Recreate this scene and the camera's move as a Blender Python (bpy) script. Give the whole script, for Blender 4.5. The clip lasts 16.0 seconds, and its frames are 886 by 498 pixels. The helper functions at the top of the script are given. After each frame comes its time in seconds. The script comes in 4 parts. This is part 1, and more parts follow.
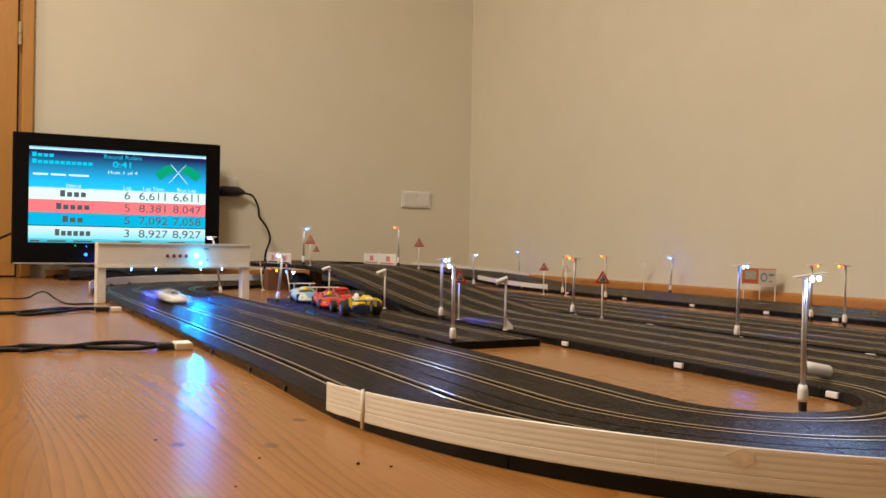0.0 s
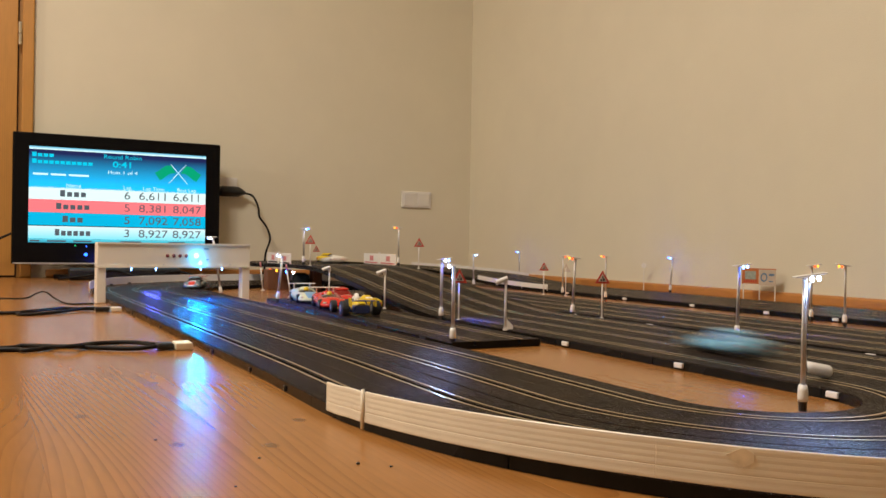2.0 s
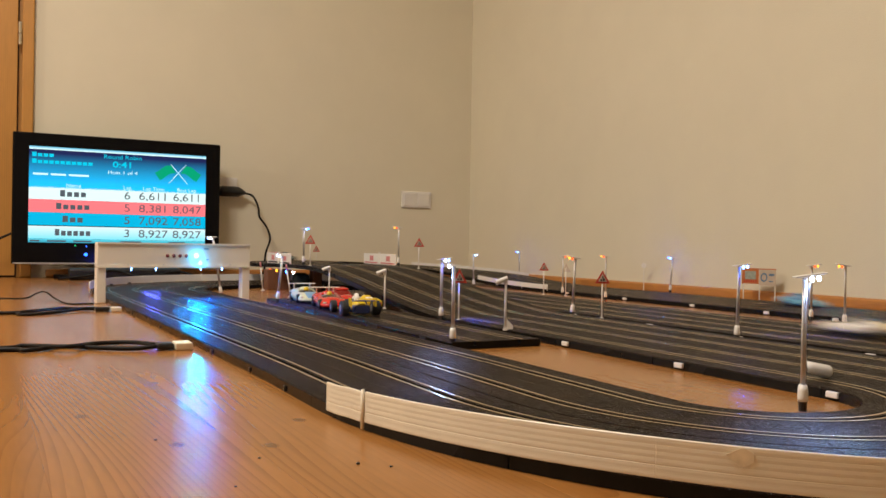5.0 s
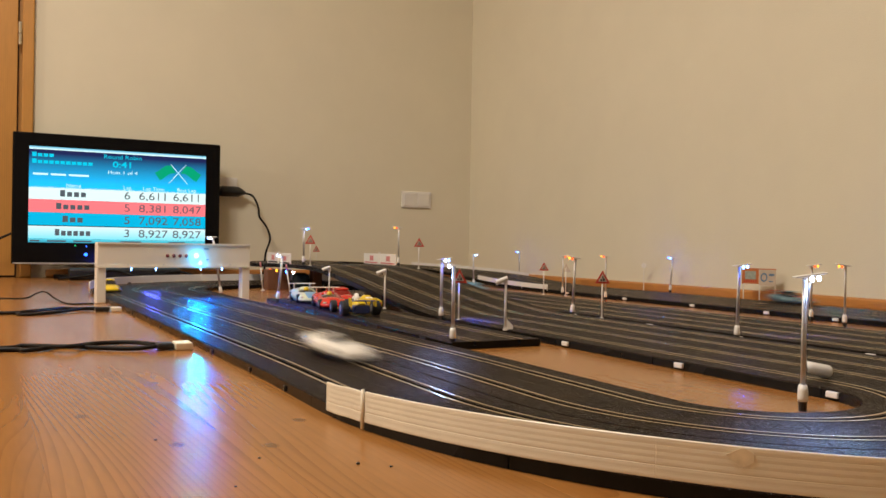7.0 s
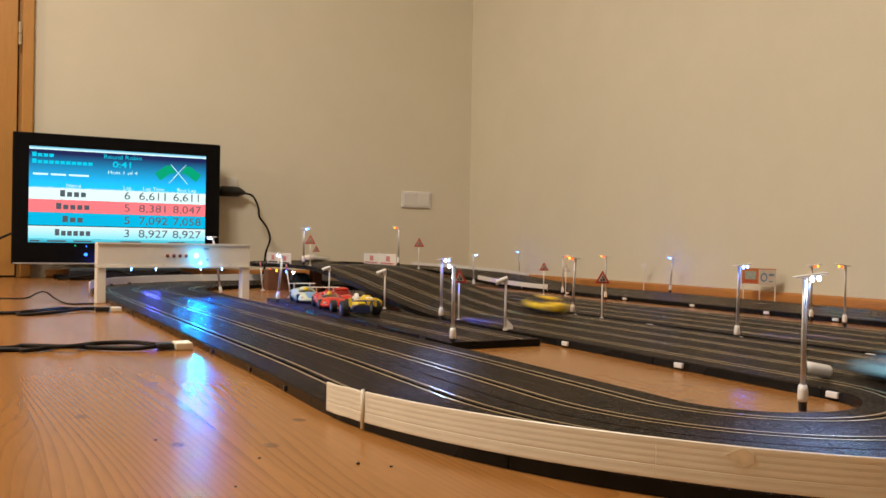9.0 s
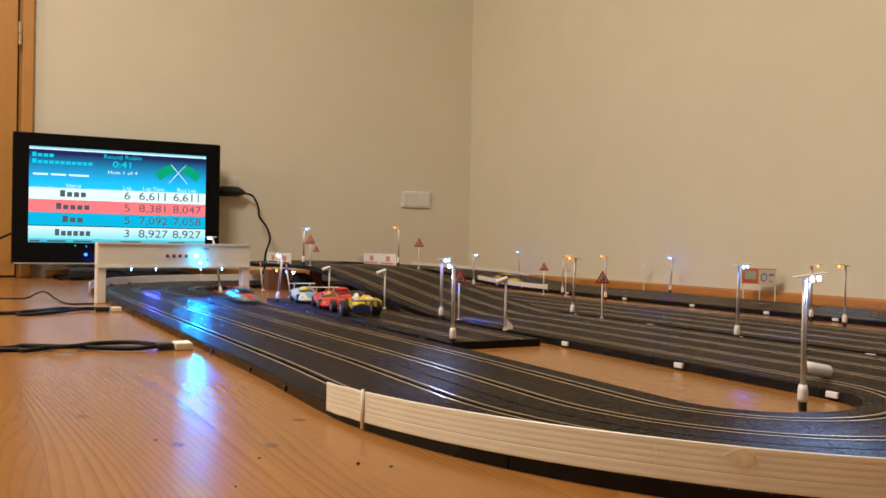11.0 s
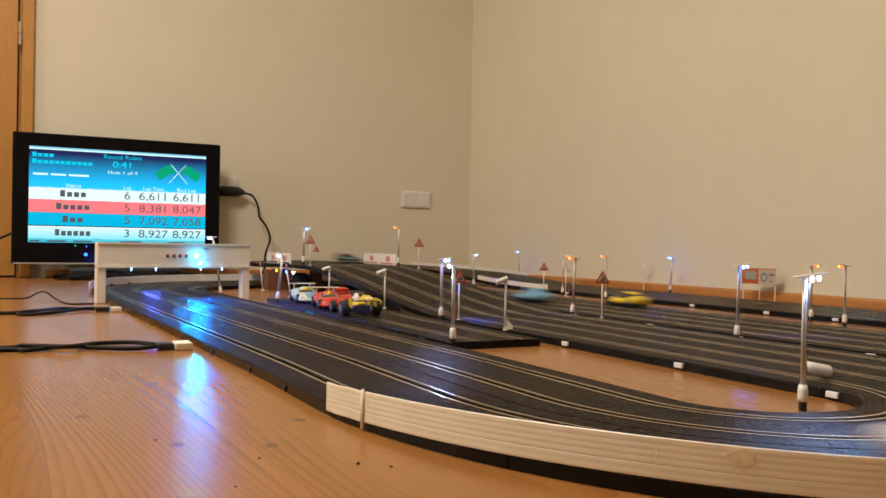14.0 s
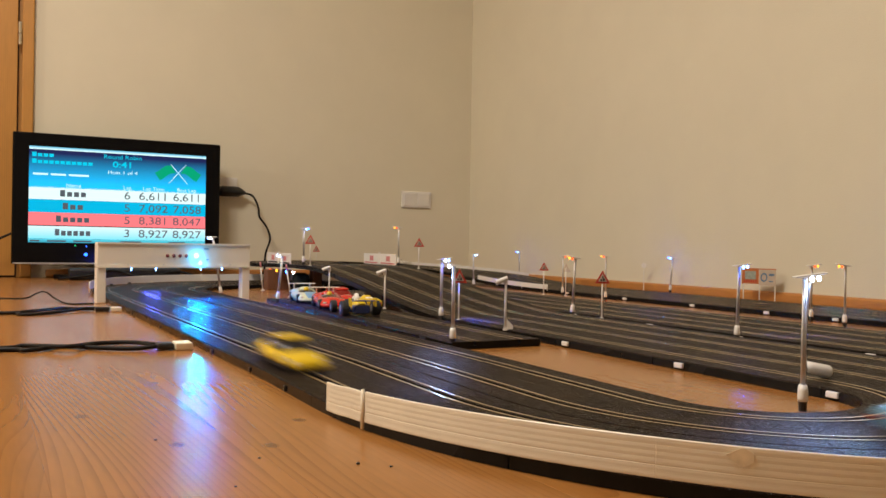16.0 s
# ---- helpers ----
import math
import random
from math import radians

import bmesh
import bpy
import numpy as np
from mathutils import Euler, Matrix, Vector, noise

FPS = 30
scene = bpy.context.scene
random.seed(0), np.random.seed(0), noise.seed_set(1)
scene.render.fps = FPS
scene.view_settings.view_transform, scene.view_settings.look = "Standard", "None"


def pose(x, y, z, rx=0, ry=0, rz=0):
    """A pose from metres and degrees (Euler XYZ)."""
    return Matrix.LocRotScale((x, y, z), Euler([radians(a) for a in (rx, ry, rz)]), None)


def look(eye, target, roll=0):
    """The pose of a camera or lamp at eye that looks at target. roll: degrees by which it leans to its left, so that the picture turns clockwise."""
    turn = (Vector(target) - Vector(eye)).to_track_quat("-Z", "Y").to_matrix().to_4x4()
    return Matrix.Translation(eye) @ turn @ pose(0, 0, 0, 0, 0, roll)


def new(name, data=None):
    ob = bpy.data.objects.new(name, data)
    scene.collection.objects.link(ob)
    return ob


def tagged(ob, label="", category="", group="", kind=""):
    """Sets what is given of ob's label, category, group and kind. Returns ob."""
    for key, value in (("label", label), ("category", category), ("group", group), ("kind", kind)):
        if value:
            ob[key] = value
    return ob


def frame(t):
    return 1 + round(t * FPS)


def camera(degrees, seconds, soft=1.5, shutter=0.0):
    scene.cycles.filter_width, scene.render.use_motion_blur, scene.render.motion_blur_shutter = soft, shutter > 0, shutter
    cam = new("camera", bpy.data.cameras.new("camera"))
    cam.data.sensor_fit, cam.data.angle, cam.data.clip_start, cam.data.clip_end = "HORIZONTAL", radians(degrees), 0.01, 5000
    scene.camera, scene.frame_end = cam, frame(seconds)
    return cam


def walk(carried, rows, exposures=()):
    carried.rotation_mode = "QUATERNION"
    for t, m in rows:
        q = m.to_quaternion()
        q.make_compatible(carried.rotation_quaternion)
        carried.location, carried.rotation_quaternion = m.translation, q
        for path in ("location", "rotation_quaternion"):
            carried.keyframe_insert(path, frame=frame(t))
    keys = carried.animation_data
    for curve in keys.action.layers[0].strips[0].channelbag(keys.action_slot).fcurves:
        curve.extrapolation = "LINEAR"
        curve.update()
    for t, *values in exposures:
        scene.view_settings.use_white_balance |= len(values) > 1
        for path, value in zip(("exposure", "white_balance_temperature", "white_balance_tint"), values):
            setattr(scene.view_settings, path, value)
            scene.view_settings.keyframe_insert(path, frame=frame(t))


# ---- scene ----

from math import atan, cos, pi, sin, tan

# ---- camera, standing still near the floor ----
cam = camera(55.18, 16.0, shutter=1.1)
YAW, PITCH = radians(27.0), atan(7 / 1500)
EYE = Vector((0, 0, 0.145))
AIM = EYE + Vector((sin(YAW) * cos(PITCH), cos(YAW) * cos(PITCH), -sin(PITCH)))
walk(cam, [(0, look(EYE, AIM, 0.974)), (16.0, look(EYE, AIM, 0.974))], exposures=[(0, 0.0, 6500, 10), (7.3, 0.0, 6500, 10), (7.5, 0.0, 5400, 10), (7.7, 0.0, 5800, 10), (8.0, 0.0, 6250, 10), (8.2, 0.0, 6500, 10), (16.0, 0.0, 6500, 10)])

# ---- world and room light ----
world = bpy.data.worlds.new("world")
scene.world = world
world.use_nodes = True
world.node_tree.nodes["Background"].inputs[0].default_value = (0.02, 0.018, 0.015, 1)
world.node_tree.nodes["Background"].inputs[1].default_value = 0.3


def lamp(name, kind, m, power, colour, size=0.05, angle=70, blend=0.6):
    data = bpy.data.lights.new(name, kind)
    data.energy, data.color = power, colour
    if kind == "AREA":
        data.shape, data.size = "DISK", size
    else:
        data.shadow_soft_size = size
    if kind == "SPOT":
        data.spot_size, data.spot_blend = radians(angle), blend
    ob = new(name, data)
    ob.matrix_world = m
    return ob


WARM = (0.985, 0.895, 0.795)
lamp("room_light", "AREA", look((-0.62, 1.25, 2.5), (-0.62, 1.25, 0)), 79, WARM, 0.9)
lamp("side_light", "POINT", pose(-2.3, 2.15, 1.45), 42, WARM, 0.08)

# ---- the course: a point of the track from a lane's offset and the way along it ----
MAIN_X, A_X, B_X, C_X = 0.384, 0.861, 1.176, 1.654
LANE_STEP = 0.073
HALF, EDGE = 2 * LANE_STEP, 2 * LANE_STEP + 0.0025
Z0, Z1, Z2, TURN_Y = 0.011, 0.083, 0.075, 2.80


def ease(t):
    t = min(1.0, max(0.0, t))
    return t * t * (3 - 2 * t)


def ramp_up(t):
    """A nearly even slope, softened at both ends."""
    return 0.5 * min(1.0, max(0.0, t)) + 0.5 * ease(t)


def turn_near(lat):
    """Half width, centre and depth of the near hairpin for a lane."""
    a = (A_X - MAIN_X) / 2 + lat
    k = (lat + HALF) / (2 * HALF)
    return a, 0.575 + 0.145 * k, 0.090 + 0.410 * k


def main_middle(y):
    """The main straight leans a little to the left as it runs away."""
    return MAIN_X - 0.036 * max(0.0, y - 0.9)


# sections in driving order: main straight, near hairpin, rising straight, bridge turn, wall straight, far hairpin, return straight, back loop
STEPS = (24, 28, 40, 32, 36, 24, 36, 36)


def course_point(section, u, lat):
    """x, y, z on the track; lat is metres to the right of the middle, as driven."""
    a, cy, b = turn_near(lat)
    if section == 0:
        y = 2.35 + (cy - 2.35) * u
        return main_middle(y) - lat, y, Z0
    if section == 1:
        f = math.pi * u
        return (MAIN_X + A_X) / 2 - a * math.cos(f), cy - b * math.sin(f), Z0
    if section == 2:
        y = cy + (TURN_Y - cy) * u
        return A_X + lat, y, Z0 + (Z1 - Z0) * ramp_up((y - 1.42) / 0.76) - 0.008 * ease((y - 2.35) / 0.45)
    if section == 3:
        f, rad = math.pi * u, (C_X - A_X) / 2 - lat
        return (A_X + C_X) / 2 - rad * math.cos(f), TURN_Y + rad * math.sin(f), Z2 - (Z2 - Z0) * ease((u - 0.30) * 1.225 / 1.36)
    if section == 4:
        y = TURN_Y + (0.50 - TURN_Y) * u
        return C_X - lat, y, Z2 - (Z2 - Z0) * ease((0.8575 + TURN_Y - y) / 1.36)
    if section == 5:
        f, rad = math.pi * u, (C_X - B_X) / 2 - lat
        return (B_X + C_X) / 2 + rad * math.cos(f), 0.50 - rad * math.sin(f), Z0
    if section == 6:
        return B_X + lat, 0.50 + (2.35 - 0.50) * u, Z0
    head = main_middle(2.35)
    f, rad = math.pi * u, (B_X - head) / 2 + lat
    return (B_X + head) / 2 + rad * math.cos(f), 2.35 + rad * math.sin(f), Z0


def lane_table(lat, fine=6):
    """Points of a whole lap of a lane with the metres driven from the head of the main straight."""
    pts = []
    for k, n in enumerate(STEPS):
        pts += [course_point(k, i / (n * fine), lat) for i in range(n * fine)]
    pts = np.array(pts + [pts[0]])
    run = np.concatenate([[0], np.cumsum(np.linalg.norm(np.diff(pts, axis=0), axis=1))])
    return run, pts


# ---- materials ----
def mat(name, colour, rough=0.5, metal=0.0, vary=0.12, scale=40.0, bump=0.0, bump_scale=200.0, stretch=(1, 1, 1), coat=0.0, dirt=0.0, spec=0.5):
    """Principled paint with two scales of variation, fine relief and, where asked, blotchy dirt."""
    m = bpy.data.materials.new(name)
    m.use_nodes = True
    nt = m.node_tree
    n, l = nt.nodes, nt.links
    b = n["Principled BSDF"]
    b.inputs["Roughness"].default_value, b.inputs["Metallic"].default_value = rough, metal
    b.inputs["Coat Weight"].default_value, b.inputs["Specular IOR Level"].default_value = coat, spec
    tc, mp = n.new("ShaderNodeTexCoord"), n.new("ShaderNodeMapping")
    mp.inputs["Scale"].default_value = stretch
    l.new(tc.outputs["Object"], mp.inputs["Vector"])
    fine, broad, rnd = n.new("ShaderNodeTexNoise"), n.new("ShaderNodeTexNoise"), n.new("ShaderNodeObjectInfo")
    fine.inputs["Scale"].default_value, fine.inputs["Detail"].default_value = scale, 6
    broad.inputs["Scale"].default_value, broad.inputs["Detail"].default_value = scale / 9, 3
    l.new(mp.outputs[0], fine.inputs["Vector"])
    l.new(mp.outputs[0], broad.inputs["Vector"])
    add = n.new("ShaderNodeMath")
    add.operation = "ADD"
    l.new(fine.outputs["Fac"], add.inputs[0])
    l.new(broad.outputs["Fac"], add.inputs[1])
    rng = n.new("ShaderNodeMapRange")
    rng.inputs["From Min"].default_value, rng.inputs["From Max"].default_value = 0.6, 1.4
    rng.inputs["To Min"].default_value, rng.inputs["To Max"].default_value = 1 - vary, 1 + vary
    l.new(add.outputs[0], rng.inputs["Value"])
    mix = n.new("ShaderNodeMix")
    mix.data_type, mix.blend_type = "RGBA", "MULTIPLY"
    mix.inputs["Factor"].default_value = 1
    mix.inputs["A"].default_value = (*colour, 1)
    l.new(rng.outputs[0], mix.inputs["B"])
    l.new(mix.outputs["Result"], b.inputs["Base Color"])
    rr = n.new("ShaderNodeMapRange")
    rr.inputs["To Min"].default_value, rr.inputs["To Max"].default_value = max(0.02, rough - 0.1), min(1, rough + 0.12 + dirt)
    l.new(broad.outputs["Fac"], rr.inputs["Value"])
    l.new(rr.outputs[0], b.inputs["Roughness"])
    if bump:
        grain, bp = n.new("ShaderNodeTexNoise"), n.new("ShaderNodeBump")
        grain.inputs["Scale"].default_value, grain.inputs["Detail"].default_value = bump_scale, 3
        l.new(mp.outputs[0], grain.inputs["Vector"])
        bp.inputs["Strength"].default_value, bp.inputs["Distance"].default_value = bump, 0.002
        l.new(grain.outputs["Fac"], bp.inputs["Height"])
        l.new(bp.outputs[0], b.inputs["Normal"])
    return m


def glow(name, colour, strength):
    m = bpy.data.materials.new(name)
    m.use_nodes = True
    b = m.node_tree.nodes["Principled BSDF"]
    b.inputs["Base Color"].default_value = (*[0.08 * v for v in colour], 1)
    b.inputs["Emission Color"].default_value, b.inputs["Emission Strength"].default_value = (*colour, 1), strength
    b.inputs["Roughness"].default_value, b.inputs["Specular IOR Level"].default_value = 0.35, 0.12
    return m


def wood(name, light, dark, rough=0.3, ring=9.0, along=1, coat=0.3, lines=150.0, knots=False):
    """Lacquered pine: long uneven grain, knots and a different tone for each board."""
    m = bpy.data.materials.new(name)
    m.use_nodes = True
    nt = m.node_tree
    n, l = nt.nodes, nt.links
    b = n["Principled BSDF"]
    b.inputs["Roughness"].default_value, b.inputs["Coat Weight"].default_value, b.inputs["Coat Roughness"].default_value = rough, coat, 0.18
    tc, info = n.new("ShaderNodeTexCoord"), n.new("ShaderNodeObjectInfo")
    shift = n.new("ShaderNodeVectorMath")
    shift.operation = "ADD"
    seed = n.new("ShaderNodeMath")
    seed.operation = "MULTIPLY"
    seed.inputs[1].default_value = 37.0
    l.new(info.outputs["Random"], seed.inputs[0])
    l.new(tc.outputs["Object"], shift.inputs[0])
    l.new(seed.outputs[0], shift.inputs[1])
    mp = n.new("ShaderNodeMapping")
    sc = [ring, ring, ring]
    sc[along] = ring * (0.11 if knots else 0.13)
    mp.inputs["Scale"].default_value = sc
    l.new(shift.outputs[0], mp.inputs["Vector"])
    warp = n.new("ShaderNodeTexNoise")
    warp.inputs["Scale"].default_value, warp.inputs["Detail"].default_value, warp.inputs["Distortion"].default_value = (0.75, 1, 0.4) if knots else (0.55, 1, 0.3)
    l.new(mp.outputs[0], warp.inputs["Vector"])
    rings = n.new("ShaderNodeMath")
    rings.operation = "MULTIPLY_ADD"
    rings.inputs[1].default_value = 32.0 if knots else 22.0
    cross = n.new("ShaderNodeSeparateXYZ")
    l.new(shift.outputs[0], cross.inputs[0])
    dense = n.new("ShaderNodeMath")
    dense.operation = "MULTIPLY"
    dense.inputs[1].default_value = lines
    l.new(cross.outputs[0], dense.inputs[0])
    l.new(warp.outputs["Fac"], rings.inputs[0])
    l.new(dense.outputs[0], rings.inputs[2])
    saw = n.new("ShaderNodeMath")
    saw.operation = "FRACT"
    l.new(rings.outputs[0], saw.inputs[0])
    fib = n.new("ShaderNodeTexNoise")
    fib.inputs["Scale"].default_value, fib.inputs["Detail"].default_value = 22, 6
    l.new(mp.outputs[0], fib.inputs["Vector"])
    ramp = n.new("ShaderNodeValToRGB")
    ramp.color_ramp.elements[0].position, ramp.color_ramp.elements[0].color = 0.0, (*light, 1)
    ramp.color_ramp.elements[1].position, ramp.color_ramp.elements[1].color = 0.93, (*dark, 1)
    e = ramp.color_ramp.elements.new(0.40)
    e.color = (*[0.93 * p + 0.07 * q for p, q in zip(light, dark)], 1)
    e = ramp.color_ramp.elements.new(1.0)
    e.color = (*light, 1)
    fade, slow = n.new("ShaderNodeMath"), n.new("ShaderNodeTexNoise")
    slow.inputs["Scale"].default_value, slow.inputs["Detail"].default_value = 1.6, 3
    l.new(mp.outputs[0], slow.inputs["Vector"])
    fade.operation = "MULTIPLY"
    l.new(saw.outputs[0], fade.inputs[0])
    lift = n.new("ShaderNodeMapRange")
    lift.inputs["From Min"].default_value, lift.inputs["From Max"].default_value = 0.35, 0.68
    lift.inputs["To Min"].default_value, lift.inputs["To Max"].default_value = 0.45, 1.0
    l.new(slow.outputs["Fac"], lift.inputs["Value"])
    l.new(lift.outputs[0], fade.inputs[1])
    l.new(fade.outputs[0], ramp.inputs["Fac"])
    vor = n.new("ShaderNodeTexVoronoi")
    km = n.new("ShaderNodeMapping")
    ks = [9.0, 9.0, 9.0] if knots else [7.0, 7.0, 7.0]
    ks[along] = 6.5 if knots else 2.6
    km.inputs["Scale"].default_value = ks
    l.new(shift.outputs[0], km.inputs["Vector"])
    l.new(km.outputs[0], vor.inputs["Vector"])
    vor.inputs["Scale"].default_value = 1.0
    if knots:
        vor.voronoi_dimensions = "2D"
    knot = n.new("ShaderNodeMapRange")
    knot.inputs["From Min"].default_value, knot.inputs["From Max"].default_value = (0.0, 0.062) if knots else (0.03, 0.085)
    knot.inputs["To Min"].default_value, knot.inputs["To Max"].default_value = 0.97 if knots else 0.0, 0.0
    l.new(vor.outputs["Distance"], knot.inputs["Value"])
    mk = n.new("ShaderNodeMix")
    mk.data_type = "RGBA"
    mk.inputs["B"].default_value = (0.075, 0.024, 0.008, 1)
    l.new(knot.outputs[0], mk.inputs["Factor"])
    l.new(ramp.outputs["Color"], mk.inputs["A"])
    tone = n.new("ShaderNodeMath")
    tone.operation = "MULTIPLY_ADD"
    tone.inputs[1].default_value, tone.inputs[2].default_value = (0.26, 0.73) if knots else (0.26, 0.74)
    l.new(info.outputs["Random"], tone.inputs[0])
    fm = n.new("ShaderNodeMath")
    fm.operation = "MULTIPLY_ADD"
    fm.inputs[1].default_value = 0.3
    l.new(fib.outputs["Fac"], fm.inputs[0])
    l.new(tone.outputs[0], fm.inputs[2])
    mul = n.new("ShaderNodeMix")
    mul.data_type, mul.blend_type = "RGBA", "MULTIPLY"
    mul.inputs["Factor"].default_value = 1
    l.new(mk.outputs["Result"], mul.inputs["A"])
    l.new(fm.outputs[0], mul.inputs["B"])
    l.new(mul.outputs["Result"], b.inputs["Base Color"])
    bp = n.new("ShaderNodeBump")
    bp.inputs["Strength"].default_value, bp.inputs["Distance"].default_value = 0.02, 0.001
    l.new(fib.outputs["Fac"], bp.inputs["Height"])
    l.new(bp.outputs[0], b.inputs["Normal"])
    return m


PLASTER = mat("plaster", (0.74, 0.685, 0.53), 0.75, vary=0.035, scale=7, bump=0.25, bump_scale=260, spec=0.25)
CEIL = mat("ceiling_paint", (0.8, 0.77, 0.7), 0.85, vary=0.03, scale=6)
PINE = wood("pine_boards", (0.312, 0.133, 0.032), (0.200, 0.072, 0.016), 0.25, coat=0.0, lines=165.0, knots=True)
PINE.node_tree.nodes["Principled BSDF"].inputs["Specular IOR Level"].default_value = 0.44
DOORWOOD = wood("door_veneer", (0.47, 0.225, 0.045), (0.42, 0.19, 0.035), 0.45, 5.0, 2, 0.05)
TRIM = wood("trim_wood", (0.48, 0.21, 0.055), (0.38, 0.15, 0.035), 0.4, 8.0, 1, 0.15)
PLINTH = wood("block_wood", (0.20, 0.085, 0.035), (0.11, 0.04, 0.016), 0.6, 14.0, 0, 0.0)
TRACK = mat("track_plastic", (0.0165, 0.0110, 0.0075), 0.34, vary=0.45, scale=60, bump=0.85, bump_scale=620, dirt=0.08, spec=0.2)


def mica(m):
    """Bright flecks in the rough plastic."""
    n, l = m.node_tree.nodes, m.node_tree.links
    tc, fleck, rng = n.new("ShaderNodeTexCoord"), n.new("ShaderNodeTexVoronoi"), n.new("ShaderNodeMapRange")
    fleck.inputs["Scale"].default_value = 1100
    l.new(tc.outputs["Object"], fleck.inputs["Vector"])
    sep = n.new("ShaderNodeSeparateColor")
    l.new(fleck.outputs["Color"], sep.inputs[0])
    rng.inputs["From Min"].default_value, rng.inputs["From Max"].default_value = 0.84, 1.0
    rng.inputs["To Min"].default_value, rng.inputs["To Max"].default_value = 0.02, 0.9
    l.new(sep.outputs[0], rng.inputs["Value"])
    l.new(rng.outputs[0], n["Principled BSDF"].inputs["Specular IOR Level"])
    gloss = n.new("ShaderNodeMapRange")
    gloss.inputs["From Min"].default_value = 0.80
    gloss.inputs["To Min"].default_value, gloss.inputs["To Max"].default_value = 0.40, 0.24
    l.new(sep.outputs[0], gloss.inputs["Value"])
    l.new(gloss.outputs[0], n["Principled BSDF"].inputs["Roughness"])


mica(TRACK)
TRACK_SIDE = mat("track_side", (0.010, 0.0095, 0.009), 0.25, vary=0.3, scale=50, spec=0.15)
RAIL = mat("rail_metal", (0.58, 0.48, 0.33), 0.22, 0.95, vary=0.3, scale=30)
WHITE = mat("white_plastic", (0.78, 0.75, 0.69), 0.38, vary=0.06, scale=30, bump=0.05)
CREAM = mat("cream_plastic", (0.80, 0.73, 0.58), 0.42, vary=0.07, scale=35, bump=0.1, bump_scale=90)
BLACK = mat("black_plastic", (0.012, 0.012, 0.013), 0.3, vary=0.2, scale=20)
RUBBER = mat("rubber", (0.015, 0.015, 0.015), 0.75, vary=0.2, scale=80, bump=0.2)
GLOSSBLACK = mat("gloss_black", (0.003, 0.003, 0.004), 0.14, vary=0.1, scale=8, spec=0.16)
STEEL = mat("lamp_pole_metal", (0.66, 0.65, 0.63), 0.42, 0.6, vary=0.12, scale=60)
HINGE = mat("hinge_metal", (0.72, 0.66, 0.55), 0.25, 1.0)
REDPAINT = mat("sign_red", (0.48, 0.035, 0.02), 0.45)
SIGNWHITE = mat("sign_white", (0.52, 0.42, 0.32), 0.5)
SIGNBLACK = mat("sign_black", (0.02, 0.018, 0.018), 0.5)
ORANGE = mat("poster_orange", (0.52, 0.15, 0.035), 0.5, vary=0.15, scale=50)
GREYBLUE = mat("poster_blue", (0.10, 0.19, 0.30), 0.5)
CABLE = mat("cable_rubber", (0.007, 0.006, 0.006), 0.55, vary=0.2, spec=0.22)
TEAL = mat("dark_teal_plastic", (0.02, 0.045, 0.055), 0.35, vary=0.3, scale=40)
PINK = mat("faded_print", (0.62, 0.23, 0.23), 0.5)
GLASSDARK = mat("car_window", (0.015, 0.018, 0.022), 0.12, coat=0.4)
OFFLED = mat("unlit_led", (0.22, 0.03, 0.04), 0.25, coat=0.5)


# ---- mesh helpers ----
def part(name, bm, material, parent=None, label="", smooth=False, bevel=0.0):
    me = bpy.data.meshes.new(name)
    bmesh.ops.recalc_face_normals(bm, faces=bm.faces[:])
    bm.to_mesh(me)
    bm.free()
    me.materials.append(material)
    if smooth:
        for p in me.polygons:
            p.use_smooth = True
    ob = new(name, me)
    if parent is not None:
        ob.parent = parent
    if label:
        ob["label"] = label
    if bevel:
        mod = ob.modifiers.new("bevel", "BEVEL")
        mod.width, mod.segments, mod.limit_method = bevel, 2, "ANGLE"
    return ob


def thing(name, m, label, category, group="", kind=""):
    ob = new(name)
    ob.empty_display_size = 0.02
    ob.matrix_world = m
    return tagged(ob, label, category, group, kind)


def box(bm, x0, x1, y0, y1, z0, z1, m=None):
    vs = [bm.verts.new((x, y, z)) for x in (x0, x1) for y in (y0, y1) for z in (z0, z1)]
    for f in ((0, 1, 3, 2), (4, 6, 7, 5), (0, 4, 5, 1), (2, 3, 7, 6), (0, 2, 6, 4), (1, 5, 7, 3)):
        bm.faces.new([vs[i] for i in f])
    if m is not None:
        bmesh.ops.transform(bm, matrix=m, verts=vs)
    return bm


def boxm(x0, x1, y0, y1, z0, z1, m=None):
    return box(bmesh.new(), x0, x1, y0, y1, z0, z1, m)


def tube(bm, pts, rad, seg=8, cap=True):
    """A round bar along points; rad may be one number or one for each point."""
    pts = [Vector(p) for p in pts]
    rads = rad if isinstance(rad, (list, tuple)) else [rad] * len(pts)
    rings, side = [], None
    for i, p in enumerate(pts):
        d = (pts[min(i + 1, len(pts) - 1)] - pts[max(i - 1, 0)]).normalized()
        if side is None:
            side = d.cross(Vector((0, 0, 1)) if abs(d.z) < 0.9 else Vector((1, 0, 0))).normalized()
        side = (side - d * side.dot(d)).normalized()
        other = d.cross(side)
        rings.append([bm.verts.new(p + (side * cos(2 * pi * k / seg) + other * sin(2 * pi * k / seg)) * rads[i]) for k in range(seg)])
    for a, b in zip(rings, rings[1:]):
        for k in range(seg):
            bm.faces.new((a[k], a[(k + 1) % seg], b[(k + 1) % seg], b[k]))
    if cap:
        bm.faces.new(rings[0][::-1])
        bm.faces.new(rings[-1])
    return bm


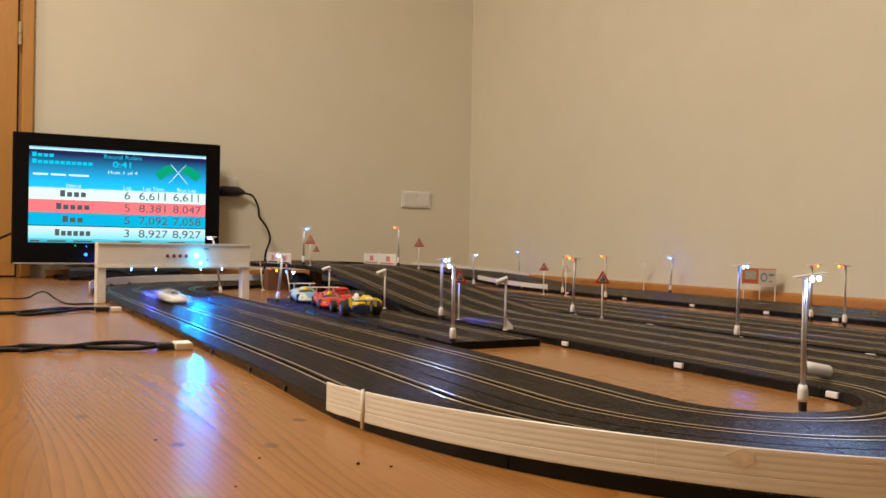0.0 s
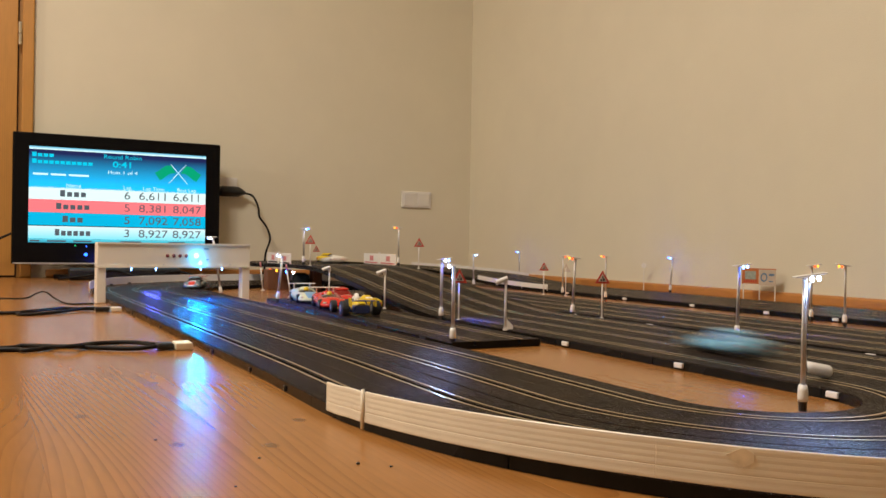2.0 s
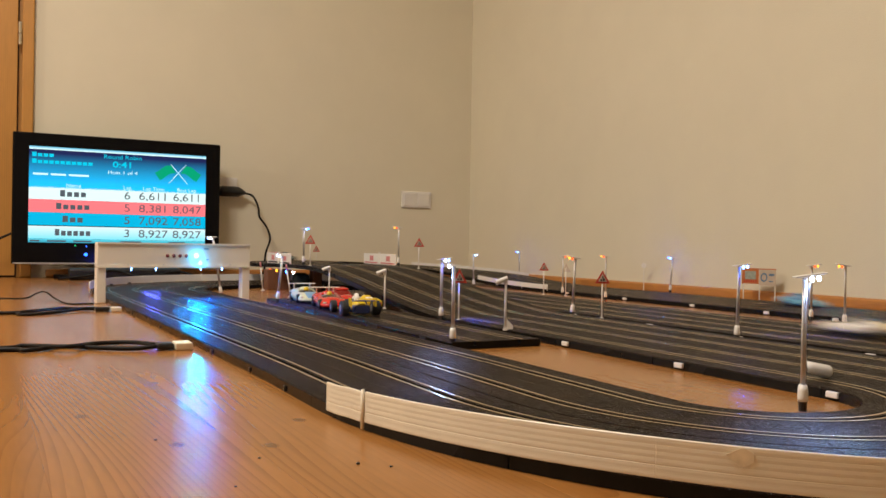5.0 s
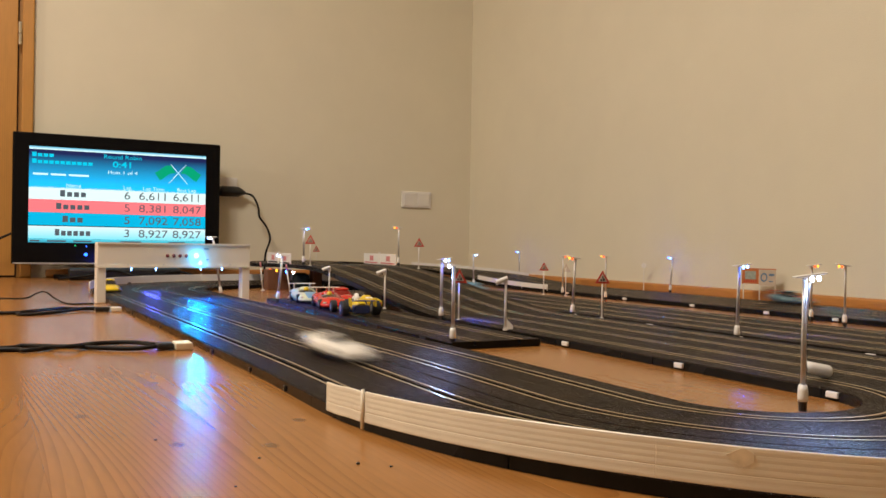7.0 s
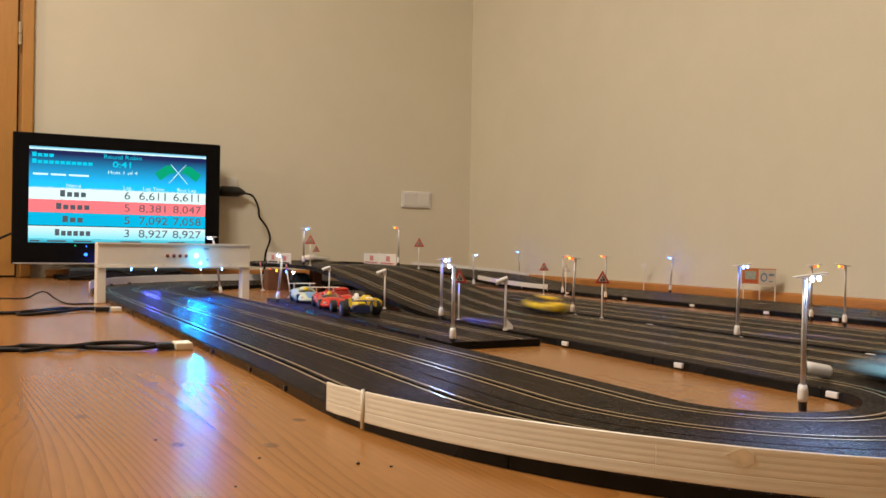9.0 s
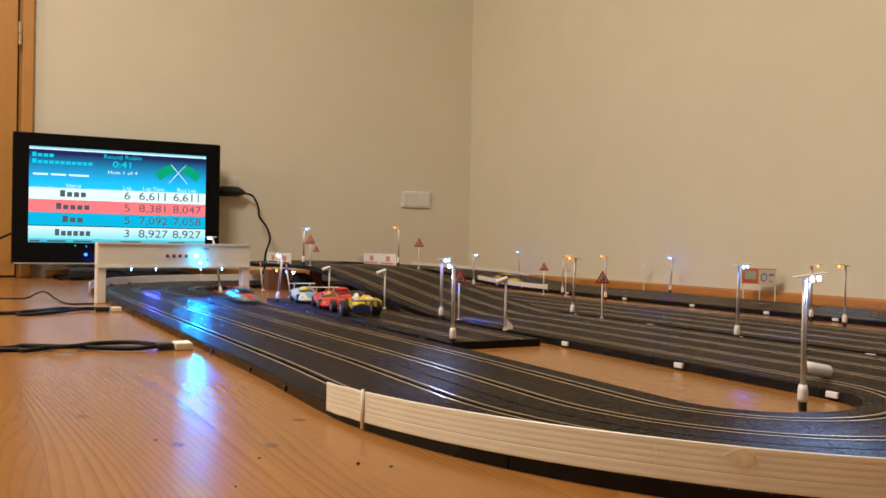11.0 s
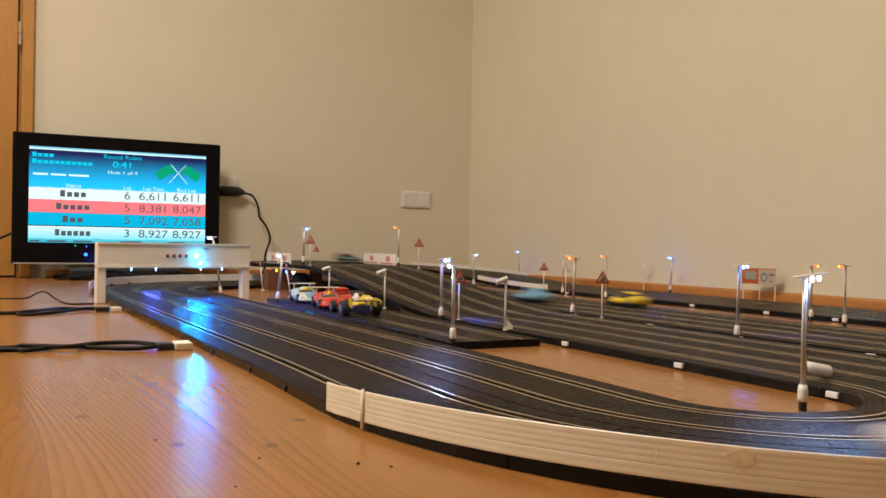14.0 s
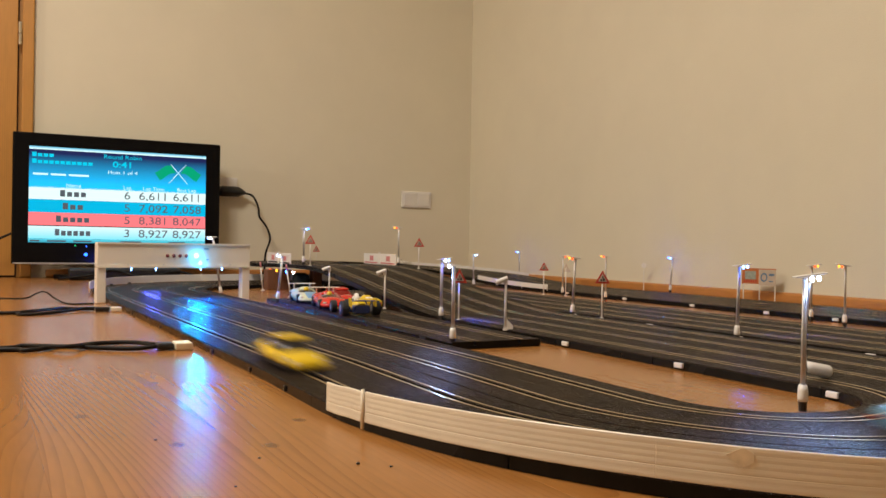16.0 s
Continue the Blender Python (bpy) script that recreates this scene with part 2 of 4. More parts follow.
def curve_points(ctrl, n=10):
    """A smooth line through the given points."""
    c = [Vector(p) for p in ctrl]
    c = [2 * c[0] - c[1]] + c + [2 * c[-1] - c[-2]]
    out = []
    for i in range(1, len(c) - 2):
        p0, p1, p2, p3 = c[i - 1:i + 3]
        for k in range(n):
            t = k / n
            out.append(0.5 * (2 * p1 + (p2 - p0) * t + (2 * p0 - 5 * p1 + 4 * p2 - p3) * t * t + (3 * p1 - p0 - 3 * p2 + p3) * t ** 3))
    return out + [c[-2]]


def ball(bm, centre, rad, squash=(1, 1, 1)):
    r = bmesh.ops.create_uvsphere(bm, u_segments=12, v_segments=8, radius=rad)
    bmesh.ops.transform(bm, matrix=Matrix.Translation(centre) @ Matrix.Diagonal((*squash, 1)), verts=r["verts"])
    return bm


def disc(bm, m, rad, depth, seg=20):
    r = bmesh.ops.create_cone(bm, cap_ends=True, segments=seg, radius1=rad, radius2=rad, depth=depth)
    bmesh.ops.transform(bm, matrix=m, verts=r["verts"])
    return bm


def words(name, text, size, material, parent, m, align="LEFT", stretch=1.0, bold=0.0):
    """Raised letters as a mesh."""
    cu = bpy.data.curves.new(name, "FONT")
    cu.body, cu.size, cu.align_x, cu.offset = text, size, align, bold
    tmp = new(name, cu)
    me = bpy.data.meshes.new_from_object(tmp.evaluated_get(bpy.context.evaluated_depsgraph_get()))
    bpy.data.objects.remove(tmp)
    me.materials.clear()
    me.materials.append(material)
    me.transform(m @ Matrix.Diagonal((stretch, 1, 1, 1)))
    ob = new(name, me)
    ob.parent = parent
    return ob


# ---- room ----
X_W, X_E, Y_S, Y_N, Z_C = -3.2, 1.92, -2.2, 3.50, 2.6
tagged(part("wall_north", boxm(0.045, X_E + 0.2, Y_N, Y_N + 0.15, -0.1, Z_C), PLASTER), "cream plastered wall behind the television", "wall", kind="structure")
tagged(part("wall_north_beyond_door", boxm(X_W - 0.15, -0.90, Y_N, Y_N + 0.15, -0.1, Z_C), PLASTER), "cream plastered wall beyond the door", "wall", kind="structure")
tagged(part("wall_above_door", boxm(-0.90, 0.045, Y_N, Y_N + 0.15, 2.06, Z_C), PLASTER), "cream plastered wall above the door", "wall", kind="structure")
tagged(part("wall_east", boxm(X_E, X_E + 0.15, Y_S - 0.15, Y_N, -0.1, Z_C), PLASTER), "cream plastered wall beside the race track", "wall", kind="structure")
tagged(part("wall_west", boxm(X_W - 0.15, X_W, Y_S - 0.15, Y_N, -0.1, Z_C), PLASTER), "cream plastered wall", "wall", kind="structure")
tagged(part("wall_south", boxm(X_W, X_E, Y_S - 0.15, Y_S, -0.1, Z_C), PLASTER), "cream plastered wall", "wall", kind="structure")
tagged(part("ceiling", boxm(X_W - 0.15, X_E + 0.15, Y_S - 0.15, Y_N + 0.15, Z_C, Z_C + 0.1), CEIL), "plain white ceiling", "ceiling", kind="structure")
floor = tagged(part("floor", boxm(X_W - 0.1, X_E + 0.1, Y_S - 0.1, Y_N + 0.1, -0.1, -0.022), BLACK), "lacquered pine board floor with knots", "floor", kind="structure")


def skirting(name, x0, x1, y0, y1, axis, label):
    """A low wooden skirting with a rounded top edge."""
    ob = part(name, boxm(x0, x1, y0, y1, 0.0, 0.030), TRIM, bevel=0.006)
    return tagged(ob, label, "baseboard", kind="structure")


skirting("baseboard_north", 0.115, X_E - 0.018, Y_N - 0.016, Y_N - 0.0005, 0, "low orange-brown wooden skirting board")
skirting("baseboard_east", X_E - 0.016, X_E - 0.0005, Y_S, Y_N - 0.018, 1, "low orange-brown wooden skirting board beside the track")


def make_door():
    d = thing("door_1", pose(-0.43, Y_N, 0), "closed orange-brown wooden door with wooden frame", "door", kind="structure")
    part("door_leaf", boxm(-0.45, 0.443, -0.012, 0.03, 0.006, 2.03), DOORWOOD, d, "smooth veneered leaf", bevel=0.003)
    for x0, x1 in ((0.447, 0.475), (-0.482, -0.454)):
        part("door_stop", boxm(x0, x1, 0.012, 0.10, 0.0, 2.05), DOORWOOD, d)
    for x0, x1 in ((0.458, 0.497), (-0.50, -0.461)):
        part("door_frame", boxm(x0, x1, -0.022, 0.0, 0.0, 2.09), DOORWOOD, d, "wooden casing", bevel=0.004)
    part("door_head", boxm(-0.461, 0.458, -0.022, 0.0, 2.035, 2.09), DOORWOOD, d, bevel=0.004)
    for z in (0.28, 0.895, 1.75):
        h = part("hinge", tube(bmesh.new(), [(0.450, -0.020, z - 0.042), (0.450, -0.020, z - 0.001)], 0.0062, 12), HINGE, d, "silver barrel hinge", smooth=False)
        part("hinge_pin", tube(bmesh.new(), [(0.450, -0.020, z + 0.001), (0.450, -0.020, z + 0.042)], 0.0062, 12), HINGE, h)


make_door()


def make_switch():
    s = thing("light_switch", pose(1.640, Y_N, 0.349), "white double light switch on the cream wall", "light switch")
    part("frame", boxm(-0.0735, 0.0735, -0.009, 0.0, -0.037, 0.037), WHITE, s, bevel=0.003)
    for x in (-0.034, 0.034):
        part("rocker", boxm(x - 0.029, x + 0.029, -0.0125, -0.008, -0.029, 0.029, pose(0, 0, 0, 2.5)), WHITE, s, bevel=0.002)


make_switch()


def make_socket():
    s = thing("wall_socket", pose(0.785, Y_N, 0.366), "white wall socket behind the television", "socket")
    part("frame", boxm(-0.041, 0.041, -0.009, 0.0, -0.041, 0.041), WHITE, s, bevel=0.003)
    bm = bmesh.new()
    disc(bm, pose(0, -0.0105, 0, 90), 0.024, 0.004, 28)
    part("insert", bm, WHITE, s)
    p = thing("power_plug", pose(0.787, Y_N - 0.012, 0.348), "black mains plug with cord in the wall socket", "plug")
    part("plug_body", tube(bmesh.new(), [(-0.05, -0.028, 0.0), (-0.03, -0.028, 0.0), (0.035, -0.026, 0.0), (0.052, -0.022, -0.002), (0.066, -0.02, -0.004)], [0.016, 0.022, 0.021, 0.013, 0.007], 14), BLACK, p, smooth=True)
    part("cord", tube(bmesh.new(), curve_points([(0.060, -0.02, -0.003), (0.095, -0.03, -0.016), (0.115, -0.04, -0.06), (0.118, -0.05, -0.10), (0.145, -0.06, -0.14), (0.158, -0.07, -0.19), (0.138, -0.08, -0.25), (0.13, -0.08, -0.33), (0.10, -0.05, -0.345)]), 0.0042, 8), CABLE, p, smooth=True)


make_socket()

# ---- slot-car track ----
PIECES = (7, 6, 9, 6, 9, 6, 7, 6)
SEGS = (3, 8, 5, 8, 5, 8, 3, 8)
PIECE = LANE_STEP - 0.0005
SLOT = LANE_STEP / 2
PROFILE = [(-PIECE, -0.011), (-PIECE, -0.0016), (0.0013 - PIECE, 0.0), (-SLOT - 0.0018, 0.0), (-SLOT - 0.0018, -0.0055), (0.0018 - SLOT, -0.0055), (0.0018 - SLOT, 0.0), (-0.0006, 0.0), (0.0, -0.0008), (0.0006, 0.0),
           (SLOT - 0.0018, 0.0), (SLOT - 0.0018, -0.0055), (SLOT + 0.0018, -0.0055), (SLOT + 0.0018, 0.0), (PIECE - 0.0013, 0.0), (PIECE, -0.0016), (PIECE, -0.011)]


def sweep(bm, point, u0, u1, segs, middle, profile, closed=True):
    rows = []
    for i in range(segs + 1):
        u = u0 + (u1 - u0) * i / segs
        row = []
        for lat, dz in profile:
            x, y, z = point(u, middle + lat)
            row.append(bm.verts.new((x, y, z + dz)))
        rows.append(row)
    n = len(profile)
    for a, b in zip(rows, rows[1:]):
        for k in range(n if closed else n - 1):
            bm.faces.new((a[k], a[(k + 1) % n], b[(k + 1) % n], b[k]))
    if closed:
        bm.faces.new(rows[0][::-1])
        bm.faces.new(rows[-1])
    return bm


def rail_profile(c, w=0.0032):
    return [(c - w / 2, -0.001), (c - w / 2, 0.0006), (c + w / 2, 0.0006), (c + w / 2, -0.001)]


track = thing("slot_car_track", pose(0, 0, 0), "four-lane black plastic slot-car track with metal rails", "race track")


def lay(point, count, segs, middle):
    for i in range(count):
        gap = 0.0024 / count
        u0, u1 = i / count + gap, (i + 1) / count - gap
        piece = part("track_piece", sweep(bmesh.new(), point, u0, u1, segs, middle, PROFILE), TRACK, track)
        piece.data.materials.append(TRACK_SIDE)
        for face in piece.data.polygons:
            face.material_index = 1 if abs(face.normal.z) < 0.5 else 0
        for slot in (-SLOT, SLOT):
            bm = bmesh.new()
            for side in (-0.0062, 0.0062):
                sweep(bm, point, u0, u1, segs, middle, rail_profile(slot + side))
            part("conductor_rail", bm, RAIL, piece, "pair of dull metal rails")


for section in range(8):
    for middle in (-LANE_STEP, LANE_STEP):
        lay(lambda u, lat, s=section: course_point(s, u, lat), PIECES[section], SEGS[section], middle)
# the short pit lane between the two straights
lay(lambda u, lat: (0.617 + lat, 1.99 - 0.955 * u, 0.0108), 3, 2, 0.0)

# white joint clips on the track's edge
for x, ys in ((A_X - EDGE, (1.006, 0.773, 0.560, 0.48)), (B_X - EDGE, (1.19, 0.98, 0.75, 1.42)), (C_X - EDGE, (1.85, 1.59, 1.358, 1.18, 2.12))):
    for y in ys:
        part("joint_clip", boxm(x - 0.0020, x + 0.002, y - 0.0070, y + 0.0070, 0.003, 0.0092), WHITE, track, "small white clip", bevel=0.001)
for y in (1.72, 1.44, 1.10, 0.93, 0.80):
    x = course_point(0, (2.35 - y) / (2.35 - 0.72), HALF)[0]
    part("edge_tab", boxm(x - 0.0014, x + 0.0006, y - 0.003, y + 0.003, 0.001, 0.0065), BLACK, track, "small black joint tab", bevel=0.0008)

# ---- guard rails ----
RIBS = [(0.0006, 0.0008)]
for k in range(6):
    z = 0.0012 + 0.0039 * k
    deep = (0.00098, 0.0007, 0.00091, 0.00093, 0.0009, 0.00093)[k]
    RIBS += [(0.00096, z + 0.0002), (0.00103, z + 0.0016), (0.00096, z + 0.0033), (deep, z + 0.0036)]
RIBS += [(0.0004, 0.0248), (-0.0008, 0.0246), (-0.0010, 0.0012)]


def fence(way, material, label, pieces, segs, posts=True, tall=1.0):
    """A ribbed guard rail in panels along way(u), which gives a point and the outward side."""
    f = thing("guard_rail", pose(0, 0, 0), label, "guard rail", "guard rails along the track")
    for i in range(pieces):
        u0, u1 = (i + (0.004 if posts else 0.0002)) / pieces, (i + (0.996 if posts else 0.9998)) / pieces
        bm, rows = bmesh.new(), []
        for k in range(segs + 1):
            u = u0 + (u1 - u0) * k / segs
            p, out = way(u)
            wob = 0.0003 * sin(9.1 * u + 2)
            rows.append([bm.verts.new(p + out * o + Vector((0, 0, z * tall + wob))) for o, z in RIBS])
        n = len(RIBS)
        for a, b in zip(rows, rows[1:]):
            for k in range(n):
                bm.faces.new((a[k], a[(k + 1) % n], b[(k + 1) % n], b[k]))
        bm.faces.new(rows[0][::-1])
        bm.faces.new(rows[-1])
        panel = part("rail_panel", bm, material, f)
        if posts:
            p, out = way(u1)
            part("post", tube(bmesh.new(), [p + out * 0.0015 + Vector((0, 0, -0.004)), p + out * 0.0015 + Vector((0, 0, 0.0265 * tall))], 0.0015, 10), material, f, smooth=True)
    return f


def course_way(legs, lat):
    """The line beside the track over legs of (section, from, to), evenly in length."""
    pts = []
    for s, a, b in legs:
        pts += [Vector(course_point(s, a + (b - a) * i / 60, lat)) for i in range(61)]
    run = [0.0]
    for p, q in zip(pts, pts[1:]):
        run.append(run[-1] + (q - p).length)

    def way(u):
        want = u * run[-1]
        i = max(k for k in range(len(run)) if run[k] <= want + 1e-9)
        i = min(i, len(pts) - 2)
        while run[i + 1] - run[i] < 1e-7 and i < len(pts) - 2:
            i += 1
        t = (want - run[i]) / max(1e-7, run[i + 1] - run[i])
        d = (pts[i + 1] - pts[i]).normalized()
        side = Vector((d.y, -d.x, 0)).normalized()
        return pts[i].lerp(pts[i + 1], t), side if lat > 0 else -side
    return way


def near_rail():
    base = course_way([(1, 0.0300, 0.80)], EDGE)

    def whole(u):
        p, out = base(u)
        return p - Vector((0, 0, 0.0068 * max(0.0, 1 - u / 0.3) ** 1.3)), out

    fence(lambda u: whole(0.061 * u), CREAM, "pale cream ribbed guard rail round the near hairpin", 1, 8)
    TAPE = mat("old_tape", (0.77, 0.66, 0.47), 0.3, vary=0.3, scale=120, coat=0.3)
    bm, rows = bmesh.new(), []
    for k in range(6):
        p, out = whole(0.3345 + 0.0028 * k)
        lo, hi = 0.0125 + 0.002 * abs(k - 3), 0.0242 - 0.0016 * abs(k - 3)
        rows.append([bm.verts.new(p + out * o + Vector((0, 0, z))) for o, z in ((0.0011, lo), (0.0016, lo), (0.0016, hi), (0.0011, hi))])
    for a, b in zip(rows, rows[1:]):
        for k in range(4):
            bm.faces.new((a[k], a[(k + 1) % 4], b[(k + 1) % 4], b[k]))
    bm.faces.new(rows[0][::-1])
    bm.faces.new(rows[-1])
    tagged(part("tape_patch", bm, TAPE), "small brownish patch of old tape on the guard rail", "tape")
    fence(lambda u: whole(0.063 + 0.937 * u), CREAM, "long pale cream ribbed guard rail round the near hairpin", 4, 18, False)


near_rail()
fence(course_way([(7, 0.35, 0.99)], EDGE), WHITE, "white ribbed guard rail round the back loop", 5, 9, True, 0.9)
fence(course_way([(4, 0.055, 0.25)], EDGE), WHITE, "white ribbed guard rail inside the wall straight", 3, 4, True, 0.62)
fence(course_way([(3, 0.66, 1.0)], -EDGE), WHITE, "white ribbed guard rail outside the bridge turn", 4, 6, True, 0.45)

# pegs that hold the loop's rail to the track
for i in range(9):
    p = Vector(course_point(7, 0.42 + 0.06 * i, HALF - 0.005))
    peg = thing("rail_peg", Matrix.Translation(p), "small pale plastic peg on the track edge", "peg", "pegs along the back loop")
    part("peg_body", boxm(-0.004, 0.004, -0.003, 0.003, 0.0, 0.006), BLACK if i in (6, 7) else CREAM, peg, bevel=0.001)


def printed_panel(x, y0, y1, z, label):
    """A white advertising board standing on the edge of the bridge."""
    f = thing("advertising_board", pose(x, 0, z), label, "board", "boards on the bridge")
    mid = (y0 + y1) / 2
    for a, b in ((y0, mid - 0.002), (mid + 0.002, y1)):
        pan = part("panel", boxm(-0.0012, 0.0012, a, b, 0.001, 0.034), WHITE, f, bevel=0.0006)
        c = a + 0.35 * (b - a)
        part("red_print", boxm(-0.0020, -0.0013, c, c + 0.028, 0.012, 0.027), PINK, pan, "faded red print")
        part("text_line", boxm(-0.0020, -0.0013, a + 0.01, b - 0.012, 0.004, 0.008), SIGNBLACK if x < 0.9 else PINK, pan)
    part("clip", boxm(-0.002, 0.002, mid - 0.004, mid + 0.004, 0.0, 0.039), WHITE, f)


printed_panel(0.722, 2.385, 2.635, 0.079, "white advertising board with small faded print on the bridge edge")
printed_panel(1.003, 2.268, 2.521, 0.0815, "white advertising board with red prints on the bridge edge")

# ---- bridge supports ----
for x0, x1, y0, y1, z1 in ((0.692, 0.762, 2.52, 2.57, 0.062), (0.822, 0.850, 2.48, 2.52, 0.066), (0.98, 1.03, 2.40, 2.45, 0.068), (0.87, 0.92, 2.04, 2.08, 0.044), (1.44, 1.48, 3.02, 3.06, 0.05)):
    tagged(part("support_block", boxm(x0, x1, y0, y1, 0.0, z1), PLINTH, bevel=0.002), "dark brown wooden block carrying the track bridge", "wooden block", "blocks under the bridge")
tagged(part("plastic_case", boxm(0.770, 0.818, 2.49, 2.54, 0.0, 0.052), TEAL, bevel=0.014), "dark teal rounded plastic case under the bridge", "case")

# ---- lights of the track ----
BLUEWHITE, COLD, BLUE, AMBER, ORANGERED = (0.72, 0.86, 1.0), (0.45, 0.68, 1.0), (0.03, 0.16, 1.0), (1.0, 0.55, 0.08), (1.0, 0.16, 0.02)
GLOW = {"white": glow("led_white", BLUEWHITE, 14), "cold": glow("led_cold", (0.16, 0.38, 1.0), 11), "blue": glow("led_blue", (0.02, 0.12, 1.0), 14),
        "amber": glow("led_amber", (1.0, 0.42, 0.03), 3.2), "red": glow("led_red", (1.0, 0.12, 0.015), 2.2)}
LIGHT = {"white": BLUEWHITE, "cold": (0.30, 0.50, 1.0), "blue": (0.02, 0.08, 1.0), "amber": (1.0, 0.45, 0.06), "red": ORANGERED}
RIGHT, LEFT = -27, 153


def street_lamp(x, y, z, turn, leds, tall=0.121, lean=(0, 0), power=0.2, beam=None, aim=None, bare=False, halo=0.0):
    tone = {"white": "white", "cold": "cold white", "blue": "blue", "amber": "amber", "red": "red"}
    f = thing("street_lamp", pose(x, y, z, lean[0], lean[1], 0), "toy street lamp with thin metal pole and lit %s diodes" % tone[leds[0]], "street lamp", "toy street lamps along the track")
    part("foot", tube(bmesh.new(), [(0, 0, -0.001), (0, 0, 0.010)], 0.0036, 10), BLACK, f)
    part("sleeve", tube(bmesh.new(), [(0, 0, 0.009), (0, 0, 0.012), (0, 0, 0.019), (0, 0, 0.024)], [0.0044, 0.0047, 0.0045, 0.0037], 12), WHITE, f, "white taped sleeve", smooth=True)
    for d in (-0.0014, 0.0014):
        part("pole", tube(bmesh.new(), [(d, 0, 0.022), (d, 0, tall - 0.002)], 0.0013, 8), STEEL, f, smooth=True)
    m = pose(0, 0, tall, 0, 0, turn) @ pose(0, 0, 0, 0, -9, 0)
    head = part("roof", boxm(-0.010, 0.019, -0.0052, 0.0052, -0.0006, 0.0010, m), WHITE, f, bevel=0.0006)
    for k, c in enumerate(leds):
        bm = bmesh.new()
        ball(bm, (0, 0, 0), 0.0021, (1, 1, 1.3))
        bmesh.ops.transform(bm, matrix=m @ pose(0.0060 + 0.0062 * k, 0, -0.0038), verts=bm.verts[:])
        part("diode", bm, GLOW[c], head, "lit diode", smooth=True)
    if power:
        c = leds[-1] if beam is None else beam
        p = pose(x, y, z, lean[0], lean[1], 0) @ m @ pose(0.020, 0, -0.010)
        q = p.translation
        way = Vector((cos(radians(turn)), sin(radians(turn)), 0))
        if halo:
            lamp("diode_glow", "POINT", pose(x, y, z, lean[0], lean[1], 0) @ m @ pose(0.009, 0, -0.010), halo, LIGHT[c], 0.003)
        if bare:
            lamp("lamp_glow", "POINT", Matrix.Translation(q), power, LIGHT[c], 0.003)
            return f
        lamp("lamp_beam", "SPOT", look(q, Vector((*aim, 0.01)) if aim else q + way * 0.03 + Vector((0, 0, -0.1))), power, LIGHT[c], 0.003, 60 if aim else 95, 0.8)
    return f


street_lamp(0.641, 0.535, 0.0, RIGHT, ("white", "white"), 0.1225, power=3.0, beam="cold", aim=(0.545, 0.43), halo=0.05)
street_lamp(0.550, 1.045, 0.006, LEFT, ("white",), 0.112, power=0.75, beam="cold", aim=(0.45, 0.95), halo=0.03)
street_lamp(0.709, 1.395, 0.006, RIGHT, ("white", "cold"), 0.113, power=7.0, beam="blue", aim=(0.742, 1.33), halo=0.03)
street_lamp(1.022, 0.980, 0.002, RIGHT, ("cold", "cold"), 0.119, lean=(0, 1.5), power=3.6, beam="blue", aim=(1.10, 0.94), halo=0.03)
street_lamp(1.432, 1.102, 0.0, LEFT, ("red", "amber"), 0.119, power=0.24)
street_lamp(1.484, 1.222, 0.0, RIGHT, ("red", "amber"), 0.116, power=0.20)
street_lamp(1.020, 1.418, 0.004, LEFT, ("red", "amber"), 0.120, lean=(0, 3.2), power=0.14, beam="red")
street_lamp(1.850, 2.052, 0.006, LEFT, ("cold", "blue"), 0.112, lean=(0, 4), power=0.09, beam="blue", bare=True)
street_lamp(1.461, 1.877, 0.0, LEFT, ("red", "amber"), 0.123, power=0.32, beam="red")
street_lamp(1.412, 2.535, 0.004, RIGHT, ("cold", "cold"), 0.110, lean=(0, -2), power=0.88, beam="blue")
street_lamp(1.845, 2.935, 0.006, LEFT, ("cold", "blue"), 0.118, power=0.05, beam="blue", bare=True)
street_lamp(1.002, 2.250, 0.0825, LEFT, ("red", "amber"), 0.112, power=0.20)
street_lamp(0.7205, 2.262, 0.083, RIGHT, ("cold", "blue"), 0.102, power=0.40, beam="blue")
street_lamp(0.540, 1.885, 0.008, LEFT, ("white", "cold"), 0.108, lean=(0, 6), power=2.00, beam="blue")
street_lamp(0.497, 2.26, 0.0, LEFT, ("white", "cold"), 0.158, lean=(0, -9), power=0.40, beam="blue")
street_lamp(1.478, 2.105, 0.0, RIGHT, ("red", "amber"), 0.119, power=0.20)
# a lamp beyond the right-hand turn that tints the track blue
street_lamp(1.03, 0.62, 0.002, RIGHT, ("cold", "blue"), 0.119, power=1.3, beam="blue")


def leaning_pole():
    f = thing("leaning_pole", pose(0.760, 0.633, 0.0), "thin metal pole with white taped sleeve leaning on the lamp", "pole")
    part("bar", tube(bmesh.new(), [(-0.010, -0.011, 0.019), (-0.045, -0.037, 0.055), (-0.103, -0.090, 0.116)], 0.0011, 8), STEEL, f, smooth=True)
    part("sleeve", tube(bmesh.new(), [(-0.010, -0.010, 0.0250), (-0.005, -0.012, 0.0220), (0.012, -0.020, 0.0180), (0.0135, -0.0205, 0.0176)], [0.0046, 0.0062, 0.0068, 0.0060], 12), WHITE, f, "white taped sleeve", smooth=True)


leaning_pole()


